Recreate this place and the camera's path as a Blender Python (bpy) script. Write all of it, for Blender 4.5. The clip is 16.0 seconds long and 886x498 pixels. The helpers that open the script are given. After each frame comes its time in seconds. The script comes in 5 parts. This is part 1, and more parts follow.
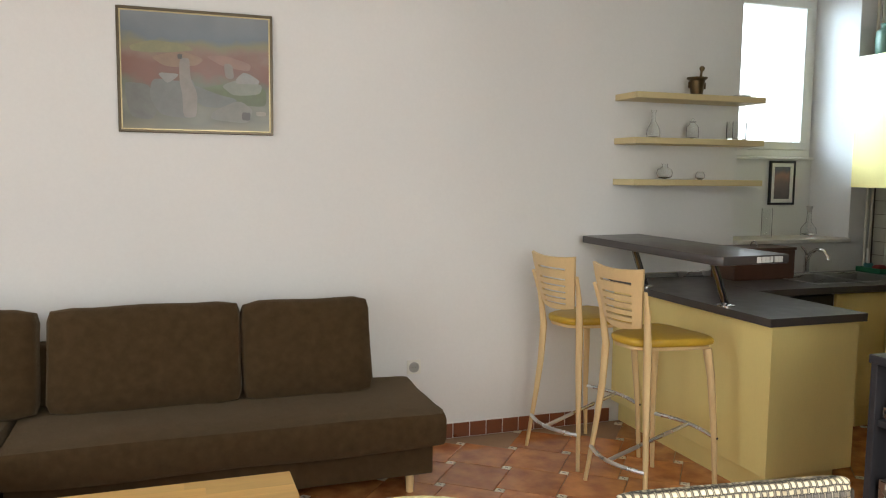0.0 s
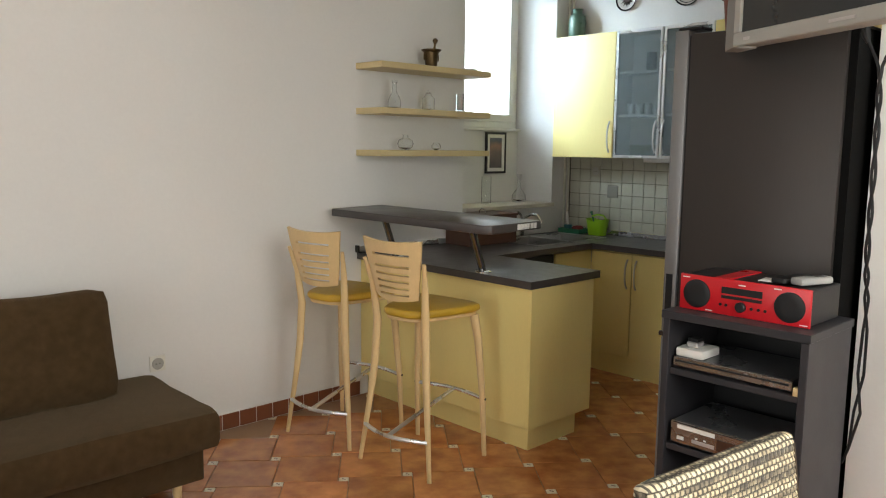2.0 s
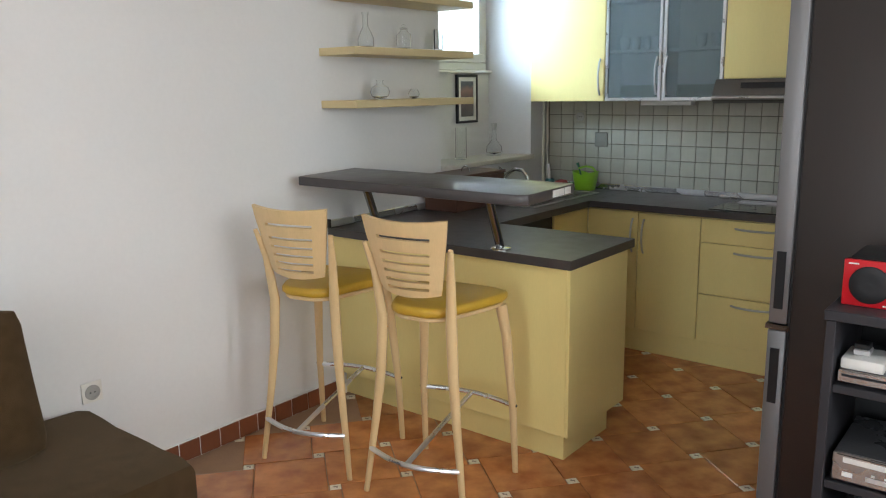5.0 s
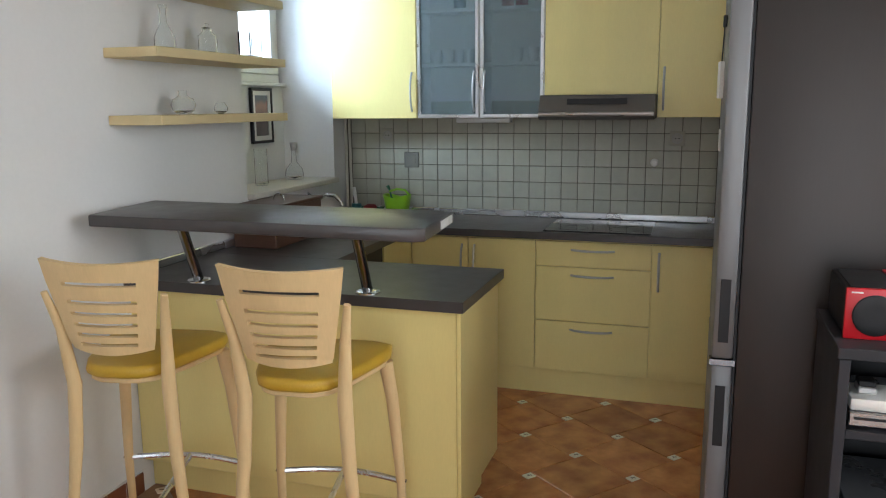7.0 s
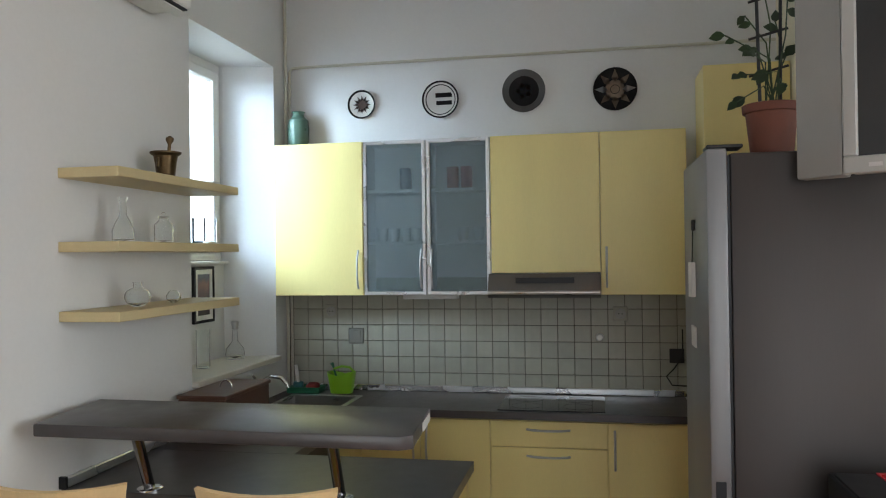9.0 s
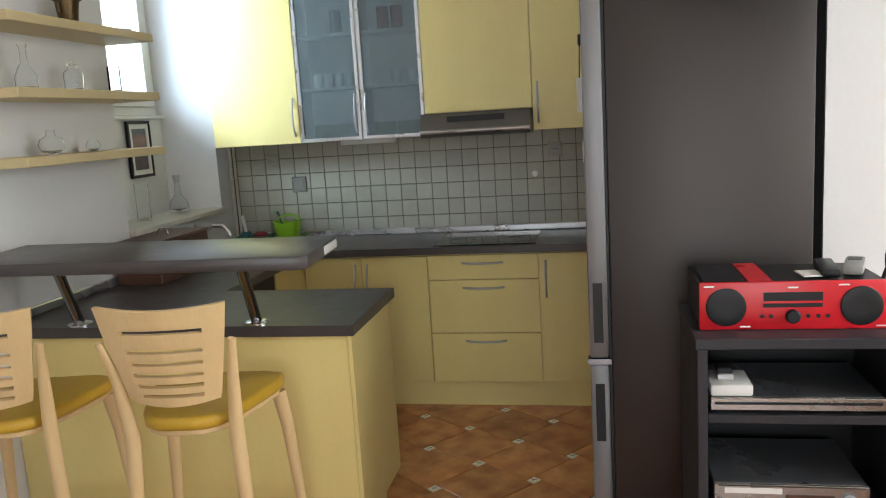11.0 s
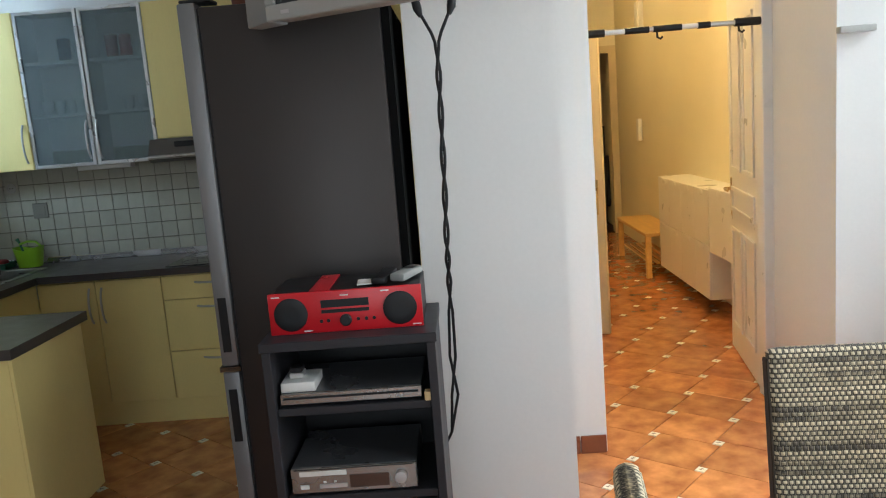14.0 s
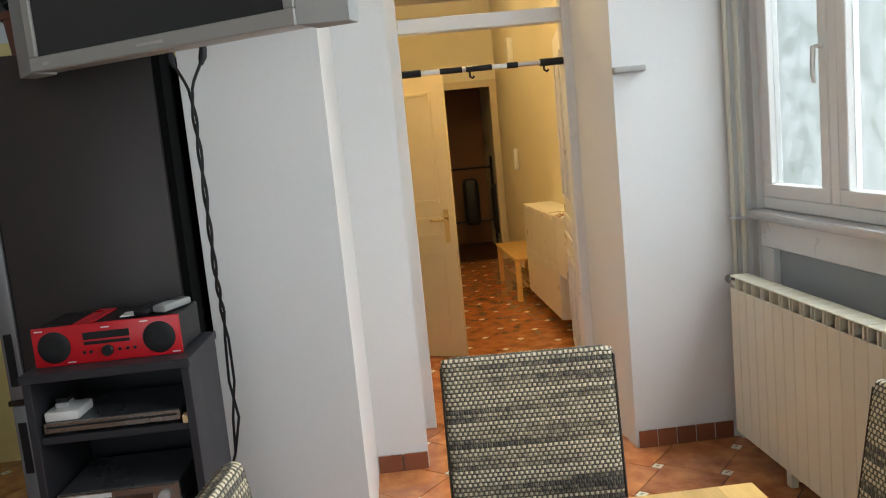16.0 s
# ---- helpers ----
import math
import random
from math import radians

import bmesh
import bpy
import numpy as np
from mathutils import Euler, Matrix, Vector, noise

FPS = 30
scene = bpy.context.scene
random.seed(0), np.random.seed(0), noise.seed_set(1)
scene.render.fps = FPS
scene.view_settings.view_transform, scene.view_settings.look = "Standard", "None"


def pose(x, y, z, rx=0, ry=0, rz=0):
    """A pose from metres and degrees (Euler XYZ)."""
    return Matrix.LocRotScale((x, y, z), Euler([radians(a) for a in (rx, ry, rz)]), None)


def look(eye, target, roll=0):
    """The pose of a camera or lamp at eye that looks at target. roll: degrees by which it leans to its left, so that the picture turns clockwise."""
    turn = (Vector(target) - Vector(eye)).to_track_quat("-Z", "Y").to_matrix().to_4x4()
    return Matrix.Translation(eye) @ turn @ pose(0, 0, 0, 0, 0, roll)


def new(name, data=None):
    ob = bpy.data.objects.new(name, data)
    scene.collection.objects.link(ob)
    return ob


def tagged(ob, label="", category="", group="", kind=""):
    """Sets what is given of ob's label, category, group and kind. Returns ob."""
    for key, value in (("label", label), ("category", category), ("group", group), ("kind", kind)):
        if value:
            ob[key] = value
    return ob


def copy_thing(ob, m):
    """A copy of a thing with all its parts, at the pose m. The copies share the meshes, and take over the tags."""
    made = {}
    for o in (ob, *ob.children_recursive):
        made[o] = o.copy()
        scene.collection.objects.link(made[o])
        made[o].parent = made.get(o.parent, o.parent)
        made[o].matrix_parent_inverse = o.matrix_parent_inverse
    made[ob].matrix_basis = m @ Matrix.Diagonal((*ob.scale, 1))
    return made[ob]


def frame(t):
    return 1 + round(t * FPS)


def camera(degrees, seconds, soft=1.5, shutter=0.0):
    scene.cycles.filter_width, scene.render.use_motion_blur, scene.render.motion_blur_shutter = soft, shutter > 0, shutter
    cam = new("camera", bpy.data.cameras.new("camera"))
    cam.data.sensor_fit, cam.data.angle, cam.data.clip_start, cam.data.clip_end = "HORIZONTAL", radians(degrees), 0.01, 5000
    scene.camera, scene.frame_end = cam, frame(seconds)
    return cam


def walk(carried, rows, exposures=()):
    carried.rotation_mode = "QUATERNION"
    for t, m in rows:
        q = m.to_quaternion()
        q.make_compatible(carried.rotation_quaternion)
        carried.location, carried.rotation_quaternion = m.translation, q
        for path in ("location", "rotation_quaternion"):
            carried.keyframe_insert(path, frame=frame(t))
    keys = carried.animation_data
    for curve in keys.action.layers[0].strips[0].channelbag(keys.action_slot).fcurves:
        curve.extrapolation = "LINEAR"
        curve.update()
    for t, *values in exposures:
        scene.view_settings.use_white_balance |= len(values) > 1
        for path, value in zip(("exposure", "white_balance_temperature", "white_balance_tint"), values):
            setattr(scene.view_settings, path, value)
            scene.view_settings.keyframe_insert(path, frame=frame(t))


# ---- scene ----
cam = camera(59.1, 16.0, 1.1)
PATH = [
    (0, (0.264, 0.331, 1.544), (0.922, 2.21, 1.353), 0.6),
    (0.5, (0.074, 0.442, 1.544), (0.83, 2.281, 1.328), 0.7),
    (1, (-0.012, 0.529, 1.566), (1.103, 2.173, 1.331), 1.3),
    (1.5, (-0.067, 0.62, 1.571), (1.216, 2.131, 1.304), 1.0),
    (2, (-0.074, 0.756, 1.552), (1.303, 2.183, 1.291), 0.7),
    (2.5, (-0.105, 0.813, 1.57), (1.286, 2.221, 1.286), 0.7),
    (3, (-0.133, 0.962, 1.557), (1.289, 2.334, 1.248), 0.6),
    (3.2, (-0.159, 1.041, 1.567), (1.27, 2.4, 1.236), 0.1),
    (5.3, (0.239, 1.802, 1.57), (1.808, 2.973, 1.16), -1.0),
    (5.5, (0.262, 1.893, 1.538), (1.872, 3.009, 1.134), -0.8),
    (6, (0.297, 2.084, 1.542), (1.952, 3.13, 1.133), -0.6),
    (6.5, (0.365, 2.258, 1.544), (2.097, 3.176, 1.15), -1.6),
    (7, (0.404, 2.423, 1.547), (2.273, 3.037, 1.189), -0.5),
    (7.5, (0.399, 2.598, 1.665), (2.342, 3.053, 1.519), -1.0),
    (8, (0.398, 2.675, 1.713), (2.355, 3.086, 1.704), -0.7),
    (8.2, (0.389, 2.689, 1.725), (2.351, 3.077, 1.747), -0.7),
    (10.3, (0.401, 2.5, 1.62), (2.362, 2.886, 1.541), -1.5),
    (10.5, (0.402, 2.455, 1.603), (2.36, 2.842, 1.467), -2.3),
    (11, (0.373, 2.343, 1.57), (2.309, 2.722, 1.243), -3.5),
    (11.5, (0.387, 2.275, 1.556), (2.301, 2.671, 1.132), -4.9),
    (12, (0.373, 2.211, 1.582), (2.286, 2.627, 1.169), -7.0),
    (12.5, (0.324, 2.006, 1.579), (2.252, 2.406, 1.229), -4.6),
    (13, (0.356, 1.88, 1.575), (2.303, 2.186, 1.239), -4.0),
    (13.5, (0.337, 1.741, 1.574), (2.308, 1.843, 1.253), -4.4),
    (14, (0.201, 1.517, 1.576), (2.174, 1.578, 1.255), -4.5),
    (14.4, (0.172, 1.412, 1.569), (2.146, 1.368, 1.25), -4.8),
    (14.5, (0.161, 1.399, 1.567), (2.133, 1.317, 1.241), -4.2),
    (15, (0.093, 1.268, 1.551), (2.067, 1.15, 1.249), -4.2),
    (15.3, (0.04, 1.16, 1.541), (2.016, 1.06, 1.242), -4.4),
    (15.5, (0.01, 1.083, 1.55), (1.986, 0.99, 1.252), -4.5),
    (16, (-0.014, 0.975, 1.558), (1.966, 0.861, 1.296), -5.5),
]
EXPOSURES = [(0, 0.17, 6850, 10), (0.5, 0.2, 6850, 10), (1.0, 0.22, 6850, 10), (1.5, 0.12, 6950, 10), (3.2, 0.22, 7100, 10), (5.5, 0.42, 6100, 10), (6.5, 0.31, 6050, 10),
             (7.0, 0.38, 6200, 10), (8.0, 0.12, 6200, 9), (10.5, 0.30, 6550, 11), (11.5, 0.58, 6300, 9), (12.5, 0.42, 5850, 8), (13.0, 0.24, 5900, 7),
             (13.5, -0.33, 6200, 7), (14.0, -0.33, 6000, 6), (14.5, -0.48, 6050, 5), (16.0, -0.62, 6050, 6)]
walk(cam, [(t, look(eye, target, roll)) for t, eye, target, roll in PATH], EXPOSURES)

# ---- light ----
world = bpy.data.worlds.new("world")
scene.world = world
world.use_nodes = True
wn = world.node_tree.nodes
sky = wn.new("ShaderNodeTexSky")
sky.sky_type = 'NISHITA'
sky.sun_disc = False
sky.sun_elevation = radians(50)
sky.sun_rotation = radians(200)
wn["Background"].inputs[1].default_value = 0.12
world.node_tree.links.new(sky.outputs[0], wn["Background"].inputs[0])


def lamp(name, kind, energy, m, colour, size=None):
    data = bpy.data.lights.new(name, kind)
    data.energy, data.color = energy, colour
    if kind == 'AREA':
        data.shape, data.size, data.size_y = 'RECTANGLE', size[0], size[1]
    elif kind == 'POINT':
        data.shadow_soft_size = size
    ob = new(name, data)
    ob.matrix_world = m
    return ob


DAY = (0.93, 0.97, 1.0)
SKYBLUE = (0.60, 0.80, 1.0)
WARM = (1.0, 0.66, 0.27)
sun = lamp("sun", 'SUN', 0.6, look((0, -6, 12), (0, 0, 0)), (1.0, 0.96, 0.9))
sun.data.angle = radians(40)
lamp("window_light_west", 'AREA', 58, look((-3.16, 1.6, 1.45), (0, 1.6, 1.2)), DAY, (2.6, 2.5))
lamp("window_light_south", 'AREA', 38, look((2.25, -0.84, 1.98), (2.25, 2, 1.7)), DAY, (0.54, 1.5))
# added fill lamp in an invented opening of the south wall
lamp("fill_light_southwest", 'AREA', 58, look((0.8, -0.82, 1.90), (0.8, 2, 1.5)), DAY, (1.5, 1.7))
lamp("sky_light_north", 'AREA', 160, look((2.75, 6.45, 2.95), (4.45, 4.45, 1.85)), SKYBLUE, (1.0, 1.2))
lamp("sky_light_south", 'AREA', 330, look((2.75, -2.4, 4.4), (2.75, -0.3, 1.3)), DAY, (2.6, 1.6))
lamp("hall_light", 'POINT', 125, Matrix.Translation((5.35, 0.35, 3.20)), WARM, 0.12)
lamp("hall_light", 'POINT', 24, Matrix.Translation((8.2, 0.4, 3.20)), WARM, 0.12)


# ---- materials ----
def mat(name, colour, rough=0.6, metal=0.0, vary=0.08, scale=6.0, bump=0.05, fine=120.0, stretch=(1, 1, 1), second=None,
        amount=0.5, per_object=0.0, coat=0.0):
    """A surface with large stains, fine grain and bump."""
    m = bpy.data.materials.new(name)
    m.use_nodes = True
    n, l = m.node_tree.nodes, m.node_tree.links
    b = n["Principled BSDF"]
    tc, mp = n.new("ShaderNodeTexCoord"), n.new("ShaderNodeMapping")
    mp.inputs["Scale"].default_value = stretch
    l.new(tc.outputs["Object"], mp.inputs[0])
    big, small = n.new("ShaderNodeTexNoise"), n.new("ShaderNodeTexNoise")
    big.inputs["Scale"].default_value, small.inputs["Scale"].default_value = scale, fine
    big.inputs["Detail"].default_value = 4.0
    for t in (big, small):
        l.new(mp.outputs[0], t.inputs[0])
    ramp = n.new("ShaderNodeValToRGB")
    c2 = second or tuple(c * (1 - 2 * vary) for c in colour)
    ramp.color_ramp.elements[0].position, ramp.color_ramp.elements[1].position = 0.5 - amount / 2, 0.5 + amount / 2
    ramp.color_ramp.elements[0].color, ramp.color_ramp.elements[1].color = (*c2, 1), (*colour, 1)
    l.new(big.outputs[0], ramp.inputs[0])
    hsv = n.new("ShaderNodeHueSaturation")
    l.new(ramp.outputs[0], hsv.inputs["Color"])
    mul = n.new("ShaderNodeMapRange")
    mul.inputs[3].default_value, mul.inputs[4].default_value = 1 - vary, 1 + vary
    l.new(small.outputs[0], mul.inputs[0])
    if per_object:
        off = n.new("ShaderNodeMath")
        off.operation, off.inputs[1].default_value = 'MULTIPLY', 60.0
        info, mr, add = n.new("ShaderNodeObjectInfo"), n.new("ShaderNodeMapRange"), n.new("ShaderNodeMath")
        mr.inputs[3].default_value, mr.inputs[4].default_value = 1 - per_object, 1 + per_object
        l.new(info.outputs["Random"], mr.inputs[0])
        l.new(info.outputs["Random"], off.inputs[0])
        l.new(off.outputs[0], mp.inputs["Location"])
        add.operation = 'MULTIPLY'
        l.new(mul.outputs[0], add.inputs[0])
        l.new(mr.outputs[0], add.inputs[1])
        l.new(add.outputs[0], hsv.inputs["Value"])
    else:
        l.new(mul.outputs[0], hsv.inputs["Value"])
    l.new(hsv.outputs[0], b.inputs["Base Color"])
    rr = n.new("ShaderNodeMapRange")
    rr.inputs[3].default_value, rr.inputs[4].default_value = max(rough - 0.08, 0.02), min(rough + 0.08, 1)
    l.new(big.outputs[0], rr.inputs[0])
    l.new(rr.outputs[0], b.inputs["Roughness"])
    b.inputs["Metallic"].default_value = metal
    b.inputs["Coat Weight"].default_value = coat
    if bump:
        bp = n.new("ShaderNodeBump")
        bp.inputs["Strength"].default_value, bp.inputs["Distance"].default_value = bump, 0.01
        l.new(small.outputs[0], bp.inputs["Height"])
        l.new(bp.outputs[0], b.inputs["Normal"])
    return m


def glassy(name, colour, rough, alpha=1.0):
    m = bpy.data.materials.new(name)
    m.use_nodes = True
    b = m.node_tree.nodes["Principled BSDF"]
    b.inputs["Base Color"].default_value = (*colour, 1)
    b.inputs["Roughness"].default_value = rough
    b.inputs["Transmission Weight"].default_value = alpha
    b.inputs["IOR"].default_value = 1.45
    return m


def glow(name, colour, strength):
    m = bpy.data.materials.new(name)
    m.use_nodes = True
    b = m.node_tree.nodes["Principled BSDF"]
    b.inputs["Base Color"].default_value = (*colour, 1)
    b.inputs["Emission Color"].default_value = (*colour, 1)
    b.inputs["Emission Strength"].default_value = strength
    return m


PLASTER = mat("plaster", (0.73, 0.725, 0.705), 0.85, vary=0.025, scale=1.3, bump=0.03, fine=60, amount=0.6)
CEIL = mat("ceiling_paint", (0.72, 0.71, 0.69), 0.9, vary=0.02, scale=2, bump=0.03)
HALLP = mat("hall_plaster", (0.80, 0.74, 0.56), 0.8, vary=0.03, scale=1.5, bump=0.06, fine=60)
# the far room's dimness is put into this dark brown wall colour
FARP = mat("dim_brown_wall", (0.26, 0.13, 0.065), 0.85, vary=0.04, scale=2, bump=0.04)
TILE = mat("terracotta_tile", (0.70, 0.285, 0.098), 0.2, vary=0.06, scale=9, bump=0.05, fine=40, second=(0.30, 0.092, 0.030), amount=0.5, per_object=0.14, coat=0.4)
GROUT = mat("floor_grout", (0.36, 0.22, 0.13), 0.9, vary=0.1, scale=8)
INSET = mat("inset_tile", (0.80, 0.72, 0.56), 0.35, vary=0.08, scale=60, second=(0.66, 0.57, 0.42), amount=0.4)
INSETD = mat("inset_mark", (0.20, 0.13, 0.09), 0.4, vary=0.1)
SKIRT = mat("skirting_tile", (0.23, 0.075, 0.034), 0.3, vary=0.1, scale=8, per_object=0.2)
YELLOW = mat("yellow_laminate", (0.87, 0.725, 0.295), 0.36, vary=0.035, scale=5, bump=0.012, fine=240, stretch=(1, 1, 0.15))
TOPM = mat("dark_worktop", (0.066, 0.058, 0.057), 0.33, vary=0.10, scale=14, bump=0.02, fine=300)
BEECH = mat("beech_wood", (0.73, 0.525, 0.265), 0.42, vary=0.06, scale=5, bump=0.03, fine=60, stretch=(3, 3, 0.4))
SHELFW = mat("birch_shelf", (0.64, 0.52, 0.28), 0.5, vary=0.06, scale=4, bump=0.02, fine=50, stretch=(0.4, 3, 3))
SEATM = mat("mustard_leather", (0.56, 0.34, 0.03), 0.42, vary=0.08, scale=9, bump=0.10, fine=160)
STEEL = mat("brushed_steel", (0.62, 0.61, 0.59), 0.3, metal=1.0, vary=0.05, scale=8, bump=0.02, fine=200, stretch=(1, 1, 8))
CHROME = mat("chrome", (0.75, 0.75, 0.75), 0.12, metal=1.0, vary=0.02)
ALU = mat("aluminium", (0.76, 0.77, 0.78), 0.28, metal=0.85, vary=0.04, bump=0.01)
SATIN = mat("satin_grey_metal", (0.58, 0.57, 0.56), 0.38, metal=0.6, vary=0.05)
FRIDGE = mat("graphite_fridge_steel", (0.066, 0.059, 0.056), 0.47, metal=0.8, vary=0.035, scale=3, bump=0.02, fine=260, stretch=(1, 1, 0.05))
FRIDGED = mat("fridge_door_steel", (0.21, 0.21, 0.215), 0.45, metal=0.35, vary=0.04, scale=3, bump=0.02, fine=260, stretch=(1, 1, 0.05))
BLACK = mat("black_plastic", (0.014, 0.014, 0.015), 0.42, vary=0.1, bump=0.02)
# near-black colour for the shade in the gap behind the fridge
GAPSHADE = mat("gap_shade_black", (0.004, 0.004, 0.004), 0.95, vary=0.05, bump=0)
GRAPH = mat("graphite_laminate", (0.034, 0.033, 0.037), 0.42, vary=0.06, scale=9, bump=0.02)
RED = mat("red_lacquer", (0.55, 0.010, 0.018), 0.30, vary=0.04, bump=0.01)
SOFA = mat("brown_sofa_fabric", (0.074, 0.045, 0.0215), 0.95, vary=0.12, scale=22, bump=0.35, fine=420, second=(0.048, 0.029, 0.0125))
WHITEP = mat("white_gloss_paint", (0.78, 0.765, 0.73), 0.3, vary=0.02, scale=5, bump=0.02, fine=40)
for dull, level in ((GRAPH, 0.25), (SOFA, 0.1), (BLACK, 0.3), (GAPSHADE, 0.1), (TOPM, 0.5)):
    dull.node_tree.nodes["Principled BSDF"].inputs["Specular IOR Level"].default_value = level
for key, value in (("Sheen Weight", 0.3), ("Sheen Roughness", 0.5), ("Sheen Tint", (0.5, 0.4, 0.28, 1))):
    SOFA.node_tree.nodes["Principled BSDF"].inputs[key].default_value = value
WHITEM = mat("white_plastic", (0.76, 0.75, 0.71), 0.4, vary=0.02)
TVS = mat("silver_plastic", (0.40, 0.40, 0.375), 0.42, vary=0.03)
TVG = mat("speaker_cloth", (0.31, 0.31, 0.295), 0.8, vary=0.06, fine=400, bump=0.1)
SCREEN = mat("dark_screen", (0.022, 0.023, 0.024), 0.22, vary=0.03, bump=0.0)
GLASS = glassy("clear_glass", (0.97, 0.98, 0.98), 0.02)
THIN = glassy("thin_glassware", (0.97, 0.985, 0.985), 0.03)
THIN.node_tree.nodes["Principled BSDF"].inputs["IOR"].default_value = 1.14
POSTM = mat("dark_polished_steel", (0.24, 0.24, 0.245), 0.2, metal=1.0, vary=0.05, scale=8, bump=0.01)
FROST = mat("frosted_glass", (0.56, 0.65, 0.68), 0.22, vary=0.0, scale=1, bump=0, second=(0.56, 0.65, 0.68))
FROST.node_tree.nodes["Principled BSDF"].inputs["IOR"].default_value = 1.12
FROST.node_tree.nodes["Principled BSDF"].inputs["Transmission Weight"].default_value = 0.84
WTILE = mat("cream_wall_tile", (0.40, 0.39, 0.315), 0.40, vary=0.06, scale=9, bump=0.02, fine=30, per_object=0.07)
WGROUT = mat("tile_grout", (0.095, 0.082, 0.062), 0.9, vary=0.08)
TABLEW = mat("honey_oak", (0.76, 0.48, 0.15), 0.33, vary=0.10, scale=5, bump=0.03, fine=30, stretch=(0.5, 5, 5), second=(0.62, 0.36, 0.095), per_object=0.13)
BRASS = mat("old_brass", (0.13, 0.085, 0.04), 0.42, metal=0.9, vary=0.2, scale=20, bump=0.05)
HANDLEM = mat("polished_brass", (0.62, 0.45, 0.20), 0.28, metal=1.0, vary=0.06)
CERAM = mat("celadon_glaze", (0.10, 0.18, 0.135), 0.3, vary=0.1, scale=12)
TERRA = mat("terracotta_pot", (0.17, 0.055, 0.032), 0.75, vary=0.1, scale=14)
LEAF = mat("leaf_green", (0.035, 0.07, 0.022), 0.5, vary=0.2, scale=10, per_object=0.25)
LIME = mat("lime_plastic", (0.27, 0.55, 0.02), 0.35, vary=0.03)
GREENP = mat("green_plastic", (0.02, 0.16, 0.08), 0.4, vary=0.05)
BROWN = mat("dark_brown_wood", (0.060, 0.026, 0.013), 0.4, vary=0.15, scale=6, stretch=(1, 1, 4), bump=0.03)
STONE = mat("sill_stone", (0.62, 0.58, 0.50), 0.45, vary=0.05, scale=15)
HOBM = mat("black_hob_glass", (0.012, 0.012, 0.013), 0.08, vary=0.03, bump=0)
RADM = mat("radiator_enamel", (0.70, 0.665, 0.52), 0.4, vary=0.03, scale=4, bump=0.01)
PIPEM = mat("painted_pipe", (0.58, 0.56, 0.46), 0.45, vary=0.04)
OCHRE = mat("ochre_door_paint", (0.66, 0.56, 0.36), 0.4, vary=0.04, scale=3, bump=0.02)


# ---- building helpers ----
def box(bm, x0, x1, y0, y1, z0, z1, bevel=0.0, seg=1):
    t = bmesh.new()
    bmesh.ops.create_cube(t, size=1)
    for v in t.verts:
        v.co = ((x0 + x1) / 2 + v.co.x * (x1 - x0), (y0 + y1) / 2 + v.co.y * (y1 - y0), (z0 + z1) / 2 + v.co.z * (z1 - z0))
    if bevel:
        bmesh.ops.bevel(t, geom=t.edges[:], offset=bevel, segments=seg, profile=0.5, affect='EDGES')
    merge(bm, t)
    return bm


def merge(bm, other, m=None):
    me = bpy.data.meshes.new("tmp")
    other.to_mesh(me)
    other.free()
    if m is not None:
        me.transform(m)
    bm.from_mesh(me)
    bpy.data.meshes.remove(me)


def tube(bm, pts, r, seg=8, cap=True, squash=1.0):
    """A round bar along points; r is one radius or one for each point."""
    pts = [Vector(p) for p in pts]
    rad = r if isinstance(r, (list, tuple)) else [r] * len(pts)
    rings, up = [], None
    for i, p in enumerate(pts):
        d = (pts[min(i + 1, len(pts) - 1)] - pts[max(i - 1, 0)]).normalized()
        if up is None:
            up = Vector((0, 0, 1)) if abs(d.z) < 0.9 else Vector((1, 0, 0))
        a = d.cross(up).normalized()
        c = a.cross(d).normalized()
        up = c
        rings.append([bm.verts.new(p + rad[i] * (math.cos(2 * math.pi * k / seg) * a + squash * math.sin(2 * math.pi * k / seg) * c)) for k in range(seg)])
    for q, w in zip(rings, rings[1:]):
        for k in range(seg):
            bm.faces.new((q[k], q[(k + 1) % seg], w[(k + 1) % seg], w[k]))
    if cap:
        bm.faces.new(rings[0][::-1])
        bm.faces.new(rings[-1])
    return bm


def lathe(bm, profile, seg=24, at=(0, 0, 0), m=None, cap=True):
    """A turned shape from (radius, height) pairs."""
    t = bmesh.new()
    rings = []
    for r, z in profile:
        rings.append([t.verts.new((max(r, 1e-4) * math.cos(2 * math.pi * k / seg), max(r, 1e-4) * math.sin(2 * math.pi * k / seg), z)) for k in range(seg)])
    for q, w in zip(rings, rings[1:]):
        for k in range(seg):
            t.faces.new((q[k], q[(k + 1) % seg], w[(k + 1) % seg], w[k]))
    if cap:
        t.faces.new(rings[0][::-1])
        t.faces.new(rings[-1])
    bmesh.ops.recalc_face_normals(t, faces=t.faces)
    merge(bm, t, Matrix.Translation(at) @ (m or Matrix()))
    return bm


